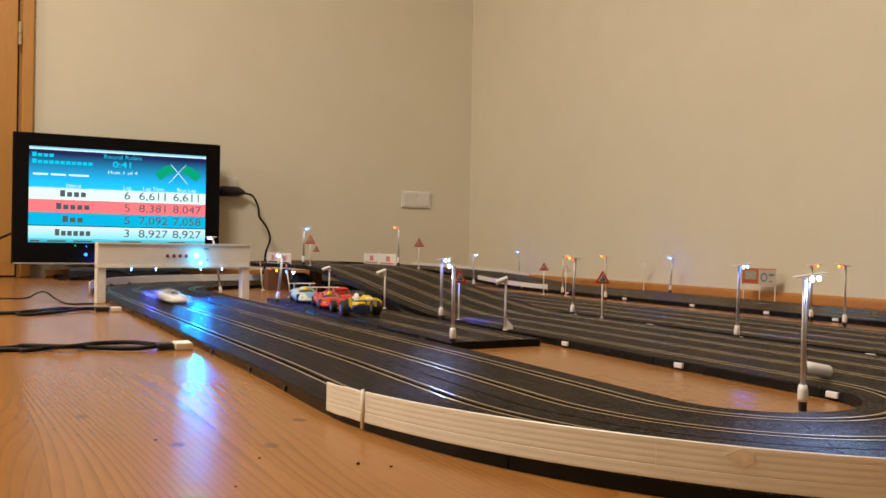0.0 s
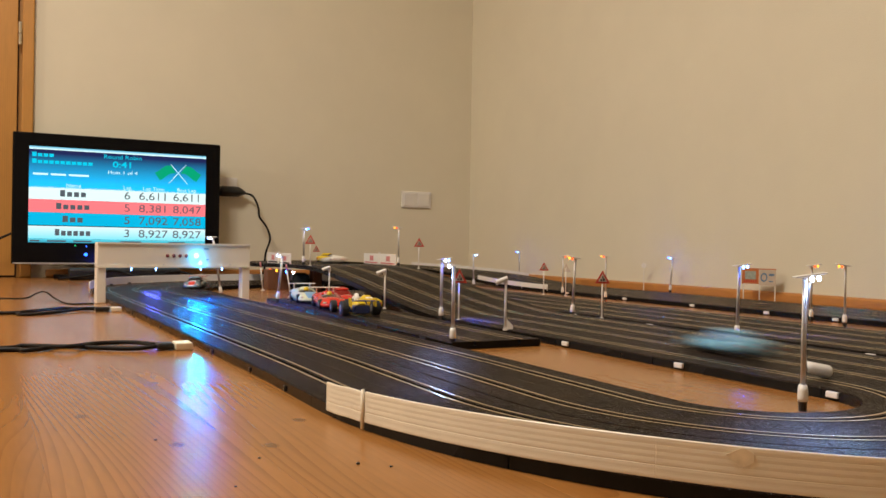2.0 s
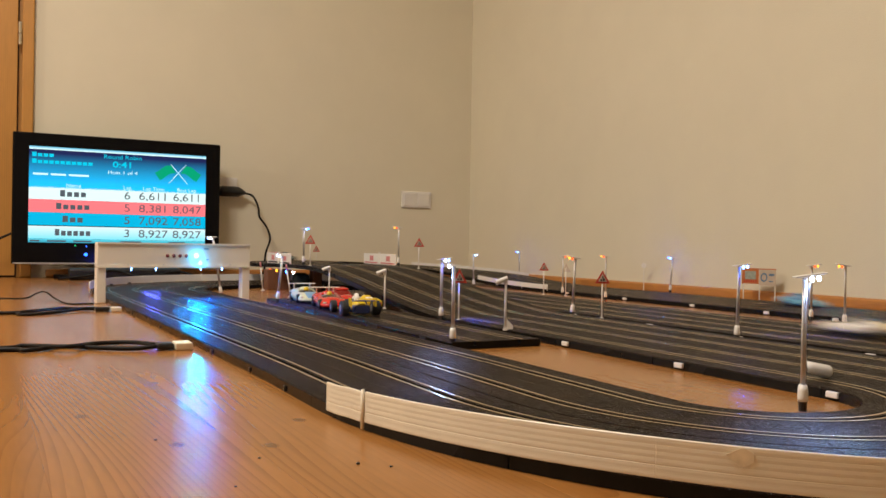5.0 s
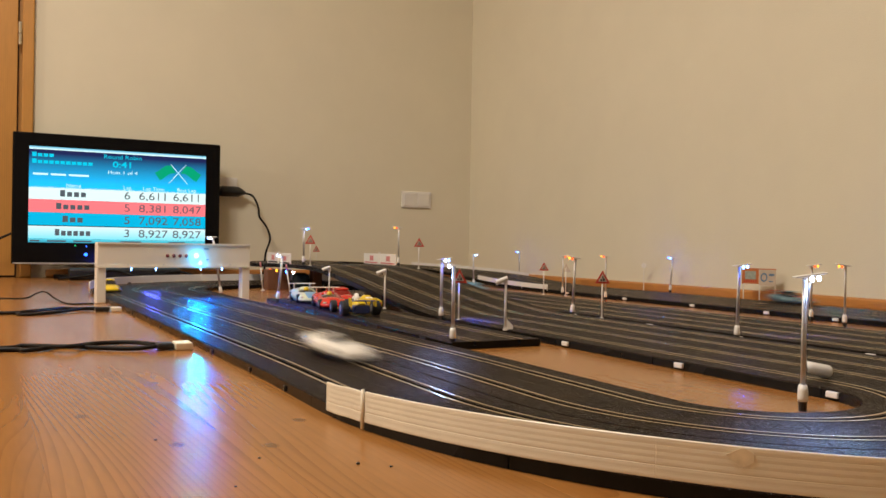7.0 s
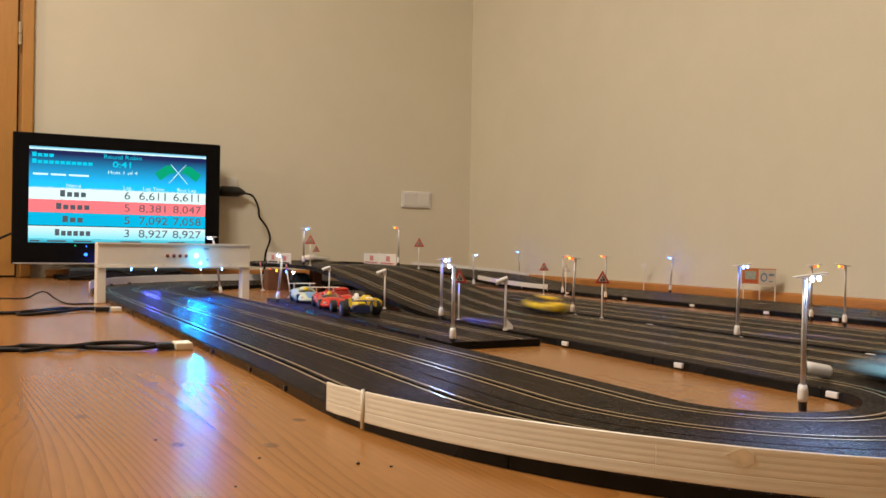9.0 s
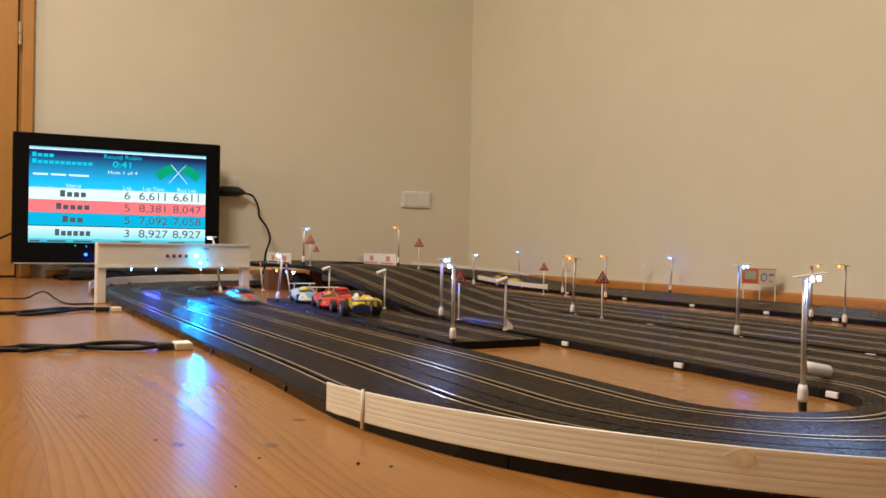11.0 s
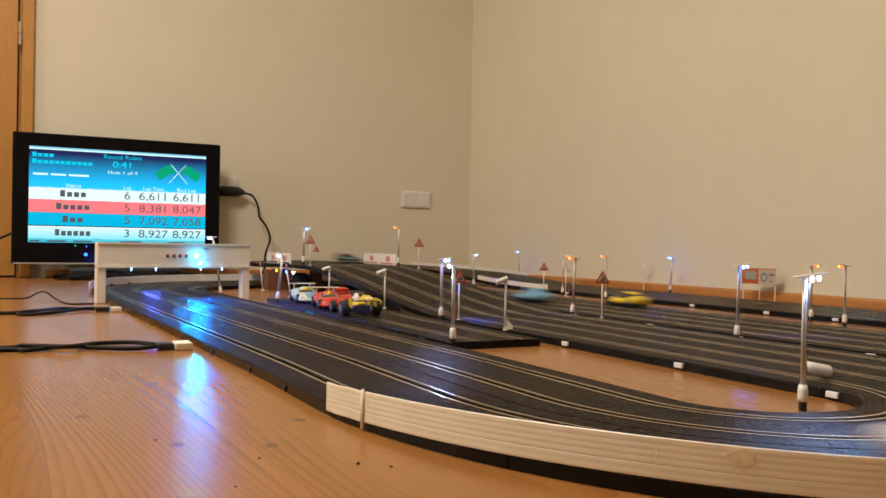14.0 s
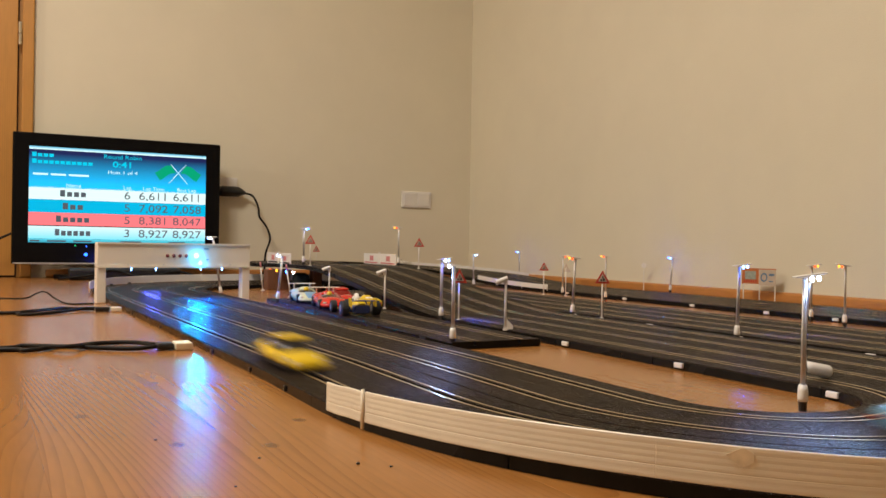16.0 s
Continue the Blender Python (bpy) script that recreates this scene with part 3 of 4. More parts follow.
def led_bar():
    f = thing("light_chain", pose(0.708, 2.30, 0.058), "small chain of red, amber, blue and white lights", "light chain")
    part("wire", tube(bmesh.new(), curve_points([(0, 0.0, 0.006), (0, 0.09, 0.010), (0, 0.17, 0.004), (0, 0.25, 0.008)]), 0.0009, 6), CABLE, f)
    for y, c in ((0.005, "white"), (0.075, "blue"), (0.175, "amber"), (0.245, "red")):
        bm = bmesh.new()
        ball(bm, (-0.002, y, 0.003), 0.0040)
        part("bulb", bm, GLOW[c], f, "lit bulb", smooth=True)


led_bar()


# ---- signs, floodlights, sticks ----
def warning_sign(x, y, z, tall, turn=0, lean=0, back=False):
    f = thing("warning_sign", pose(x, y, z, 0, lean, -27 + turn), "toy triangular warning sign, red border, on white post" if not back else "toy triangular warning sign seen from behind", "road sign", "toy warning signs")
    part("post", tube(bmesh.new(), [(0, 0, 0), (0, 0, tall - 0.012)], 0.0014, 8), WHITE, f, smooth=True)
    part("base", tube(bmesh.new(), [(0, 0, -0.001), (0, 0, 0.002)], 0.0042, 12), WHITE, f)
    def tri(half, high, z0, y0, y1):
        bm = bmesh.new()
        a = [bm.verts.new(v) for v in ((-half, y0, z0), (half, y0, z0), (0, y0, z0 + high))]
        b = [bm.verts.new(v) for v in ((-half, y1, z0), (half, y1, z0), (0, y1, z0 + high))]
        bm.faces.new(a)
        bm.faces.new(b[::-1])
        for k in range(3):
            bm.faces.new((a[k], b[k], b[(k + 1) % 3], a[(k + 1) % 3]))
        return bm
    z0 = tall - 0.025
    plate = part("plate", tri(0.0145, 0.025, z0, -0.0022, -0.0010), SIGNWHITE if back else REDPAINT, f, bevel=0.0008)
    if not back:
        part("field", tri(0.0086, 0.0148, z0 + 0.0038, -0.0028, -0.0023), SIGNWHITE, plate)
        bm = bmesh.new()
        box(bm, -0.0042, -0.0010, -0.0033, -0.0029, z0 + 0.0052, z0 + 0.0082)
        box(bm, 0.0008, 0.0042, -0.0033, -0.0029, z0 + 0.0052, z0 + 0.0098)
        box(bm, -0.0008, 0.0012, -0.0033, -0.0029, z0 + 0.0100, z0 + 0.0138)
        part("pictogram", bm, SIGNBLACK, plate)


warning_sign(0.721, 2.205, 0.083, 0.084)
warning_sign(1.113, 3.325, 0.064, 0.070, 8)
warning_sign(1.001, 2.110, 0.0785, 0.0855, 4)
warning_sign(1.440, 2.150, 0.0, 0.098)
warning_sign(1.004, 1.300, 0.010, 0.092)
warning_sign(0.722, 1.350, 0.010, 0.092, 10)
warning_sign(1.482, 2.095, 0.0, 0.096, 150, back=True)


def floodlight(x, y, z, tall, fin):
    f = thing("toy_floodlight", pose(x, y, z, 0, 0, -27), "white plastic toy floodlight on post, unlit", "floodlight", "white toy floodlights")
    part("post", tube(bmesh.new(), [(0, 0, 0), (0, 0, tall)], 0.0019, 10), WHITE, f, smooth=True)
    part("bracket", boxm(-0.004, 0.003, -0.003, 0.003, tall - 0.010, tall), WHITE, f, bevel=0.0008)
    part("head", tube(bmesh.new(), [(0.002, -0.002, tall + 0.0005), (-0.012, -0.005, tall - 0.005), (-0.0165, -0.006, tall - 0.0068)], [0.0036, 0.0040, 0.0044], 14), WHITE, f)
    part("base", boxm(-0.0035, 0.0035, -0.003, 0.003, -0.001, 0.002), WHITE, f)
    if fin:
        bm = bmesh.new()
        v = [bm.verts.new((a, b, c)) for b in (-0.0008, 0.0008) for a, c in ((0.001, 0.0), (0.0125, 0.001), (0.0125, 0.007), (0.001, 0.019))]
        bm.faces.new(v[:4])
        bm.faces.new(v[4:][::-1])
        for k in range(4):
            bm.faces.new((v[k], v[4 + k], v[4 + (k + 1) % 4], v[(k + 1) % 4]))
        part("fin", bm, WHITE, f)


floodlight(0.699, 1.985, 0.010, 0.076, False)
floodlight(0.700, 1.640, 0.010, 0.080, False)
floodlight(0.712, 1.172, 0.010, 0.083, True)

for x, y, tall, ry, c in ((0.672, 2.50, 0.086, -6, 0), (0.664, 2.19, 0.088, -9, 1)):
    f = thing("marker_post", pose(x, y, 0.0, 0, ry, 0), "thin leaning white marker post with red tip", "post", "leaning marker posts")
    part("rod", tube(bmesh.new(), [(0, 0, 0), (0, 0, tall - 0.014)], 0.0020, 8), WHITE, f, smooth=True)
    part("tip", tube(bmesh.new(), [(0, 0, tall - 0.016), (0, 0, tall)], [0.0028, 0.0022], 8), PINK, f, "faded red tip", smooth=True)
    part("base", tube(bmesh.new(), [(0, 0, -0.001), (0, 0, 0.003)], 0.006, 12), WHITE, f)

f = thing("round_sign", pose(1.882, 2.215, 0.0, 0, 0, -60), "small pale round toy sign on thin white post", "road sign")
part("post", tube(bmesh.new(), [(0, 0, 0), (0, 0, 0.082)], 0.0013, 8), WHITE, f)
bm = bmesh.new()
disc(bm, pose(0, -0.0018, 0.088, 90), 0.0085, 0.0012)
part("plate", bm, WHITE, f)


def billboard():
    f = thing("billboard", pose(1.8655, 1.7136, 0.0, 0, 0, -74) @ Matrix.Diagonal((0.78, 0.93, 0.96, 1)), "double toy billboard with orange poster and white poster", "billboard")
    for x in (-0.057, 0.004, 0.062):
        part("post", boxm(x - 0.0014, x + 0.0014, 0.0005, 0.0030, 0.0, 0.092), WHITE, f)
    a = part("orange_poster", boxm(-0.060, 0.002, -0.001, 0.0, 0.053, 0.096), ORANGE, f, "orange poster with grey patch")
    part("grey_patch", boxm(-0.050, -0.008, -0.0017, -0.0012, 0.066, 0.090), mat("poster_grey", (0.30, 0.33, 0.27), 0.5, vary=0.4, scale=90), a)
    bm = bmesh.new()
    for k in range(6):
        box(bm, -0.053 + 0.0085 * k, -0.048 + 0.0085 * k, -0.0017, -0.0012, 0.057, 0.063 + 0.0015 * (k % 2))
    part("red_lettering", bm, REDPAINT, a)
    b = part("white_poster", boxm(0.004, 0.065, -0.001, 0.0, 0.050, 0.095), SIGNWHITE, f, "white poster with blue ring")
    bm = bmesh.new()
    n = 24
    for k in range(n):
        t0, t1 = 2 * pi * k / n, 2 * pi * (k + 1) / n
        v = [bm.verts.new((0.022 + r * cos(t), -0.0016, 0.073 + r * sin(t))) for r, t in ((0.0085, t0), (0.0130, t0), (0.0130, t1), (0.0085, t1))]
        bm.faces.new(v)
    part("blue_ring", bm, GREYBLUE, b)
    bm = bmesh.new()
    box(bm, 0.040, 0.060, -0.0017, -0.0012, 0.078, 0.084)
    box(bm, 0.040, 0.056, -0.0017, -0.0012, 0.060, 0.063)
    part("text_bar", bm, GREYBLUE, b)
    bm = bmesh.new()
    box(bm, -0.060, 0.066, -0.0018, 0.0008, 0.0955, 0.0985)
    box(bm, -0.0615, -0.0595, -0.0018, 0.0008, 0.052, 0.0975)
    part("frame", bm, ORANGE, f)


billboard()


# ---- start gate ----
def start_gate():
    f = thing("start_gate", pose(0.172, 2.068, 0.0, 0, 0, 9), "white start gate over the track with blue signal lights", "start gate")
    long = 0.366
    part("beam", boxm(0.0, long, -0.010, 0.014, 0.081, 0.138), CREAMWHITE, f, bevel=0.002)
    part("lower_ledge", boxm(0.002, long - 0.002, -0.012, -0.0103, 0.0805, 0.085), CREAMWHITE, f)
    part("top_ledge", boxm(0.001, long - 0.001, -0.0125, -0.0103, 0.1345, 0.1385), CREAMWHITE, f)
    for x0 in (0.0, long - 0.020):
        part("leg", boxm(x0, x0 + 0.020, -0.009, 0.013, 0.0, 0.0808), CREAMWHITE, f, bevel=0.0015)
    for q in (0.433, 0.474, 0.515, 0.556):
        bm = bmesh.new()
        ball(bm, (q * long, -0.0105, 0.1085), 0.0044, (1, 0.7, 1))
        part("unlit_light", bm, OFFLED, f, "unlit dark red light", smooth=True)
    for q, z, r in ((0.622, 0.1090, 0.0060), (0.650, 0.0915, 0.0045)):
        bm = bmesh.new()
        ball(bm, (q * long, -0.0115, z), r, (1, 0.8, 1))
        part("blue_light", bm, GLOW_SIGNAL, f, "lit cyan-blue light", smooth=True)
    for q in (0.215, 0.370, 0.665, 0.812):
        part("sensor_light", tube(bmesh.new(), [(q * long, 0.001, 0.0815), (q * long, 0.001, 0.0755), (q * long, 0.001, 0.0725)], [0.0018, 0.0018, 0.0010], 10), GLOW["cold"], f, "small lit white diode", smooth=True)
    for q in (0.185, 0.408, 0.855):
        bm = bmesh.new()
        disc(bm, pose(q * long, -0.0106, 0.0875, 90), 0.0020, 0.001, 10)
        part("screw", bm, STEEL, f)
    part("print_bar", boxm(0.672 * long, 0.705 * long, -0.0109, -0.0101, 0.1245, 0.1268), GREYBLUE, f)
    part("print_bar", boxm(0.690 * long, 0.706 * long, -0.0109, -0.0101, 0.0985, 0.1005), GREYBLUE, f)
    m = f.matrix_world
    for q, z, power, colour in ((0.622, 0.109, 1.7, (0.0, 0.66, 0.95)), (0.650, 0.090, 5.4, (0.0, 0.09, 1.0))):
        e = m @ Vector((q * long, -0.021, z))
        lamp("signal_halo", "POINT", m @ pose(q * long, -0.022, z), 0.05, (0.0, 0.42, 1.0), 0.003)
        lamp("signal_beam", "SPOT", look(e, e + Vector((0.0, -0.30, -0.10))), power, colour, 0.006, 150, 0.35)
    # unseen blue fill lamp behind the gate, added to tint the back loop
    lamp("gate_under_glow", "POINT", m @ pose(0.60 * long, 0.30, 0.045), 0.3, (0.06, 0.10, 1.0), 0.02)


CREAMWHITE = mat("gate_white", (0.82, 0.76, 0.66), 0.45, vary=0.04, scale=25)
GLOW_SIGNAL = glow("signal_cyan", (0.06, 0.78, 1.0), 22)
start_gate()


# ---- television ----
def screen_glow(name, low, high, z0, z1, strength):
    """A lit panel whose colour changes evenly over its height."""
    m = glow(name, (1, 1, 1), strength)
    nt = m.node_tree
    n, l = nt.nodes, nt.links
    tc, sep, rng, mix = n.new("ShaderNodeTexCoord"), n.new("ShaderNodeSeparateXYZ"), n.new("ShaderNodeMapRange"), n.new("ShaderNodeMix")
    mix.data_type = "RGBA"
    mix.inputs["A"].default_value, mix.inputs["B"].default_value = (*low, 1), (*high, 1)
    rng.inputs["From Min"].default_value, rng.inputs["From Max"].default_value = z0, z1
    l.new(tc.outputs["Object"], sep.inputs[0])
    l.new(sep.outputs["Z"], rng.inputs["Value"])
    l.new(rng.outputs[0], mix.inputs["Factor"])
    l.new(mix.outputs["Result"], n["Principled BSDF"].inputs["Emission Color"])
    n["Principled BSDF"].inputs["Base Color"].default_value = (0.02, 0.02, 0.02, 1)
    return m


def television():
    tv = thing("television", pose(0.0, 3.345, 0.0), "black flat-screen television showing a lit race table", "television")
    body = part("casing", boxm(0.0, 0.724, 0.0, 0.055, 0.052, 0.521), GLOSSBLACK, tv, bevel=0.006)
    part("back_cover", boxm(0.10, 0.62, 0.054, 0.085, 0.10, 0.47), BLACK, tv, bevel=0.02)
    part("lower_strip", boxm(0.006, 0.718, -0.003, 0.001, 0.054, 0.058), STEEL, tv, "thin silver lower strip")
    part("neck", boxm(0.30, 0.43, 0.02, 0.06, 0.010, 0.06), BLACK, tv, bevel=0.005)
    bm = bmesh.new()
    disc(bm, pose(0.372, 0.02, 0.008) @ Matrix.Diagonal((1.0, 0.42, 1, 1)), 0.235, 0.015, 40)
    part("stand_base", bm, GLOSSBLACK, tv, "wide oval black stand")
    for x, z, c, r in ((0.097, 0.120, "green", 0.0025), (0.135, 0.118, "blue", 0.0022), (0.133, 0.088, "blue", 0.0062)):
        bm = bmesh.new()
        disc(bm, pose(x + 0.11, -0.0012, z, 90), r, 0.002, 14)
        part("indicator", bm, glow("tv_green", (0.02, 0.6, 0.2), 1.2) if c == "green" else glow("tv_blue", (0.02, 0.12, 1.0), 5.0), tv, "small lit indicator", smooth=False)
    X0, X1, Zt, Zb = 0.053, 0.668, 0.473, 0.130
    wide = X1 - X0
    def fx(q):
        return X0 + q * wide
    def panel(name, x0, x1, z0, z1, y, material, parent=tv, label=""):
        return part(name, boxm(x0, x1, y - 0.0008, y, z0, z1), material, parent, label)
    ink = glow("screen_ink", (0.10, 0.12, 0.14), 0.9)
    pale = glow("screen_pale_text", (0.62, 0.95, 1.0), 1.1)
    cyan = glow("screen_cyan_text", (0.0, 0.58, 0.78), 1.1)
    green = glow("screen_green", (0.0, 0.42, 0.20), 0.9)
    panel("screen", X0 - 0.004, X1 + 0.004, Zb - 0.004, Zt + 0.004, -0.0005, GLOSSBLACK)
    panel("title_bar", X0, X1, Zt - 0.011, Zt, -0.0016, screen_glow("screen_title", (0.75, 1.0, 1.0), (0.03, 0.35, 0.55), Zt - 0.011, Zt, 1.2))
    head = panel("header", X0, X1, 0.326, Zt - 0.0112, -0.0016, screen_glow("screen_header", (0.0, 0.50, 0.95), (0.0, 0.008, 0.075), 0.345, 0.450, 1.2), label="blue shaded header")
    task = panel("task_bar", X0, X1, Zb, 0.1435, -0.0016, screen_glow("screen_task", (0.02, 0.35, 0.50), (0.10, 0.70, 0.85), Zb, 0.1435, 1.0))
    for q, w in ((0.01, 0.05), (0.10, 0.10), (0.24, 0.10), (0.50, 0.12), (0.78, 0.1)):
        panel("task_button", fx(q), fx(q + w), Zb + 0.003, Zb + 0.009, -0.0026, ink, task)
    up = Matrix.Rotation(radians(90), 4, "X")
    # title block: plain shapes stand in for the product's lettering
    for z, marks in ((0.436, (0.015, 0.045, 0.075, 0.105)), (0.412, (0.015, 0.045, 0.075, 0.105, 0.135, 0.165, 0.195, 0.225, 0.255, 0.285, 0.315))):
        for i, q in enumerate(marks):
            part("title_mark", boxm(fx(q), fx(q + 0.024), -0.0030, -0.0024, z, z + (0.016 if i == 0 else 0.012)), cyan, head)
    for q, w in ((0.02, 0.08), (0.115, 0.08), (0.21, 0.11)):
        part("small_bar", boxm(fx(q), fx(q + w), -0.0030, -0.0024, 0.371, 0.378), pale, head)
    def text(name, s, q, z, size, material, parent, align="CENTER", stretch=1.2, bold=0.0):
        return words(name, s, size, material, parent, Matrix.Translation((fx(q - 0.017), -0.0034, z)) @ up, align, stretch, bold)
    text("heading", "Round Robin", 0.525, 0.442, 0.021, cyan, head)
    text("clock", "0:41", 0.525, 0.411, 0.031, cyan, head, stretch=1.35, bold=0.0006)
    text("heading", "Heat 1 of 4", 0.525, 0.386, 0.019, pale, head)
    for s, q in (("Name", 0.255), ("Lap", 0.553), ("Lap Time", 0.705), ("Best Lap", 0.90)):
        text("column_title", s, q, 0.331, 0.019, pale, head, stretch=1.1)
    for flip in (1, -1):
        bm = bmesh.new()
        c = fx(0.832)
        rows = []
        for i in range(7):
            t = i / 6
            x = c + flip * (0.026 + 0.060 * t)
            w = 0.006 * sin(5 * t)
            rows.append((bm.verts.new((x, -0.0030, 0.428 - 0.022 * t + w)), bm.verts.new((x - flip * 0.018, -0.0030, 0.400 - 0.022 * t + w))))
        for a, b in zip(rows, rows[1:]):
            bm.faces.new((a[0], b[0], b[1], a[1]))
        part("green_flag", bm, green, head, "waving green flag")
        part("flag_stick", tube(bmesh.new(), [(c - flip * 0.034, -0.0034, 0.362), (c + flip * 0.028, -0.0034, 0.434)], 0.0012, 6), pale, head)
    # table rows; the red and the blue row change places near the end
    white_row, red_row, teal_row = glow("row_white", (0.80, 1.0, 1.0), 1.02), glow("row_red", (1.0, 0.20, 0.22), 1.1), glow("row_teal", (0.0, 0.43, 0.70), 1.15)
    white_row2 = screen_glow("row_white_low", (0.22, 0.85, 1.0), (0.80, 1.0, 1.0), 0.144, 0.190, 1.02)
    made = {}
    for name, z0, m, bars, nums, depth in (("white_band", 0.2845, white_row, ((0.185, 0.325),), ("6", "6,611", "6,611"), -0.0016), ("red_band", 0.2385, red_row, ((0.165, 0.345),), ("5", "8,381", "8,047"), -0.0020),
                                          ("blue_band", 0.1925, teal_row, ((0.200, 0.310),), ("5", "7,092", "7,058"), -0.0016), ("lower_band", 0.1440, white_row2, ((0.160, 0.350),), ("3", "8,927", "8,927"), -0.0016)):
        row = panel(name, X0, X1, z0, z0 + 0.0455, depth, m)
        made[name] = row
        for a, b in [(p - 0.020, q - 0.010) for p, q in bars]:
            n = max(3, round((b - a) / 0.036))
            for k in range(n):
                part("name_bar", boxm(fx(a + (b - a) * k / n), fx(a + (b - a) * (k + 0.72) / n), -0.0036, -0.0030, z0 + 0.012, z0 + (0.035 if k == 0 else 0.029)), ink, row)
        for s, q in zip(nums, (0.553, 0.705, 0.905)):
            text("number", s, q, z0 + 0.0105, 0.040, ink, row, stretch=1.2)
    return made


rows_on_screen = television()

f = thing("tv_cable", pose(0, 0, 0), "thin black cable hanging beside the television", "cable")
part("cable_run", tube(bmesh.new(), curve_points([(0.02, 3.41, 0.17), (-0.03, 3.40, 0.145), (-0.10, 3.38, 0.10), (-0.2, 3.3, 0.005), (-0.4, 3.2, 0.004)]), 0.004, 8), CABLE, f, smooth=True)


# ---- cables on the floor ----
def wire(name, label, ctrl, rad, cat="cable"):
    f = thing(name, pose(0, 0, 0), label, cat, "cables on the floor")
    part("cable_run", tube(bmesh.new(), curve_points(ctrl), rad, 8), CABLE, f, smooth=True)
    return f


w = wire("power_cable", "black twin cable lying on the boards, white connector", [(-0.5, 1.83, 0.003), (-0.045, 1.81, 0.003), (0.021, 1.752, 0.003), (0.079, 1.777, 0.004), (0.133, 1.834, 0.006), (0.176, 1.822, 0.006)], 0.0032)
part("cable_run", tube(bmesh.new(), curve_points([(-0.5, 1.80, 0.003), (-0.045, 1.796, 0.003), (0.030, 1.776, 0.007), (0.095, 1.890, 0.003), (0.134, 1.849, 0.004), (0.176, 1.812, 0.006)]), 0.0032, 8), CABLE, w, smooth=True)
part("connector", boxm(0.180, 0.199, 1.804, 1.826, 0.0005, 0.0095), CREAM, w, "cream plastic connector", bevel=0.0015)
part("grip", boxm(0.150, 0.1775, 1.806, 1.826, 0.001, 0.010), BLACK, w, bevel=0.003)
w = wire("power_cable", "black twisted twin cable on the boards, white connector", [(-0.4, 1.24, 0.003), (-0.036, 1.223, 0.003), (0.015, 1.237, 0.004), (0.066, 1.175, 0.008), (0.104, 1.233, 0.004), (0.147, 1.233, 0.004), (0.172, 1.180, 0.006)], 0.0030)
part("cable_run", tube(bmesh.new(), curve_points([(-0.4, 1.20, 0.003), (-0.036, 1.211, 0.003), (0.021, 1.185, 0.004), (0.062, 1.221, 0.003), (0.106, 1.180, 0.004), (0.146, 1.160, 0.004), (0.172, 1.160, 0.006)]), 0.0030, 8), CABLE, w, smooth=True)
part("grip", boxm(0.172, 0.194, 1.154, 1.180, 0.001, 0.0095), BLACK, w, "black plug grip", bevel=0.003)
part("connector", boxm(0.1945, 0.2165, 1.150, 1.182, 0.0005, 0.0100), CREAM, w, "cream plastic connector", bevel=0.0015)
wire("thin_cable", "thin black cable looping over the boards", [(-0.5, 2.25, 0.002), (-0.069, 2.253, 0.002), (0.026, 2.233, 0.002), (0.054, 2.25, 0.012), (0.074, 2.24, 0.017), (0.092, 2.16, 0.006), (0.113, 2.037, 0.002), (0.165, 2.027, 0.002)], 0.0018)
w = wire("black_cable", "black cables heaped under the television", [(0.15, 3.25, 0.004), (0.25, 3.18, 0.02), (0.33, 3.22, 0.035), (0.42, 3.16, 0.012), (0.55, 3.22, 0.03), (0.66, 3.2, 0.006), (0.95, 3.38, 0.012)], 0.0045)
# made-up black box that stands in for the shade under the television
tagged(part("power_strip", boxm(0.18, 0.56, 3.22, 3.27, 0.0, 0.042), BLACK, bevel=0.008), "added black box standing in for shade beneath the television", "power strip")


# ---- cars ----
def ring(x, hw, z0, z1, tw, n=14):
    out = []
    for k in range(n):
        t = 2 * pi * k / n
        c, s = cos(t), sin(t)
        y = hw * math.copysign(abs(c) ** 0.55, c)
        z = (z0 + z1) / 2 + (z1 - z0) / 2 * math.copysign(abs(s) ** 0.7, s)
        up = (z - z0) / max(1e-6, z1 - z0)
        out.append((x, y * (1 + (tw - 1) * up ** 1.5), z))
    return out


def loft(stations, n=14):
    bm = bmesh.new()
    rows = [[bm.verts.new(v) for v in ring(*s, n=n)] for s in stations]
    for a, b in zip(rows, rows[1:]):
        for k in range(n):
            bm.faces.new((a[k], a[(k + 1) % n], b[(k + 1) % n], b[k]))
    bm.faces.new(rows[0][::-1])
    bm.faces.new(rows[-1])
    return bm


def wheels(car, xs, ys, rad, wid, rim):
    for x, y, r, w in ((xs[0], ys[0], rad[0], wid[0]), (xs[0], -ys[0], rad[0], wid[0]), (xs[1], ys[1], rad[1], wid[1]), (xs[1], -ys[1], rad[1], wid[1])):
        tyre = part("wheel", tube(bmesh.new(), [(x, y - w / 2, r), (x, y - w * 0.36, r), (x, y + w * 0.36, r), (x, y + w / 2, r)], [r * 0.86, r, r, r * 0.86], 18), RUBBER, car, "black tyre")
        part("rim", tube(bmesh.new(), [(x, y - w * 0.54, r), (x, y + w * 0.54, r)], r * 0.5, 12), rim, tyre, "pale rim")


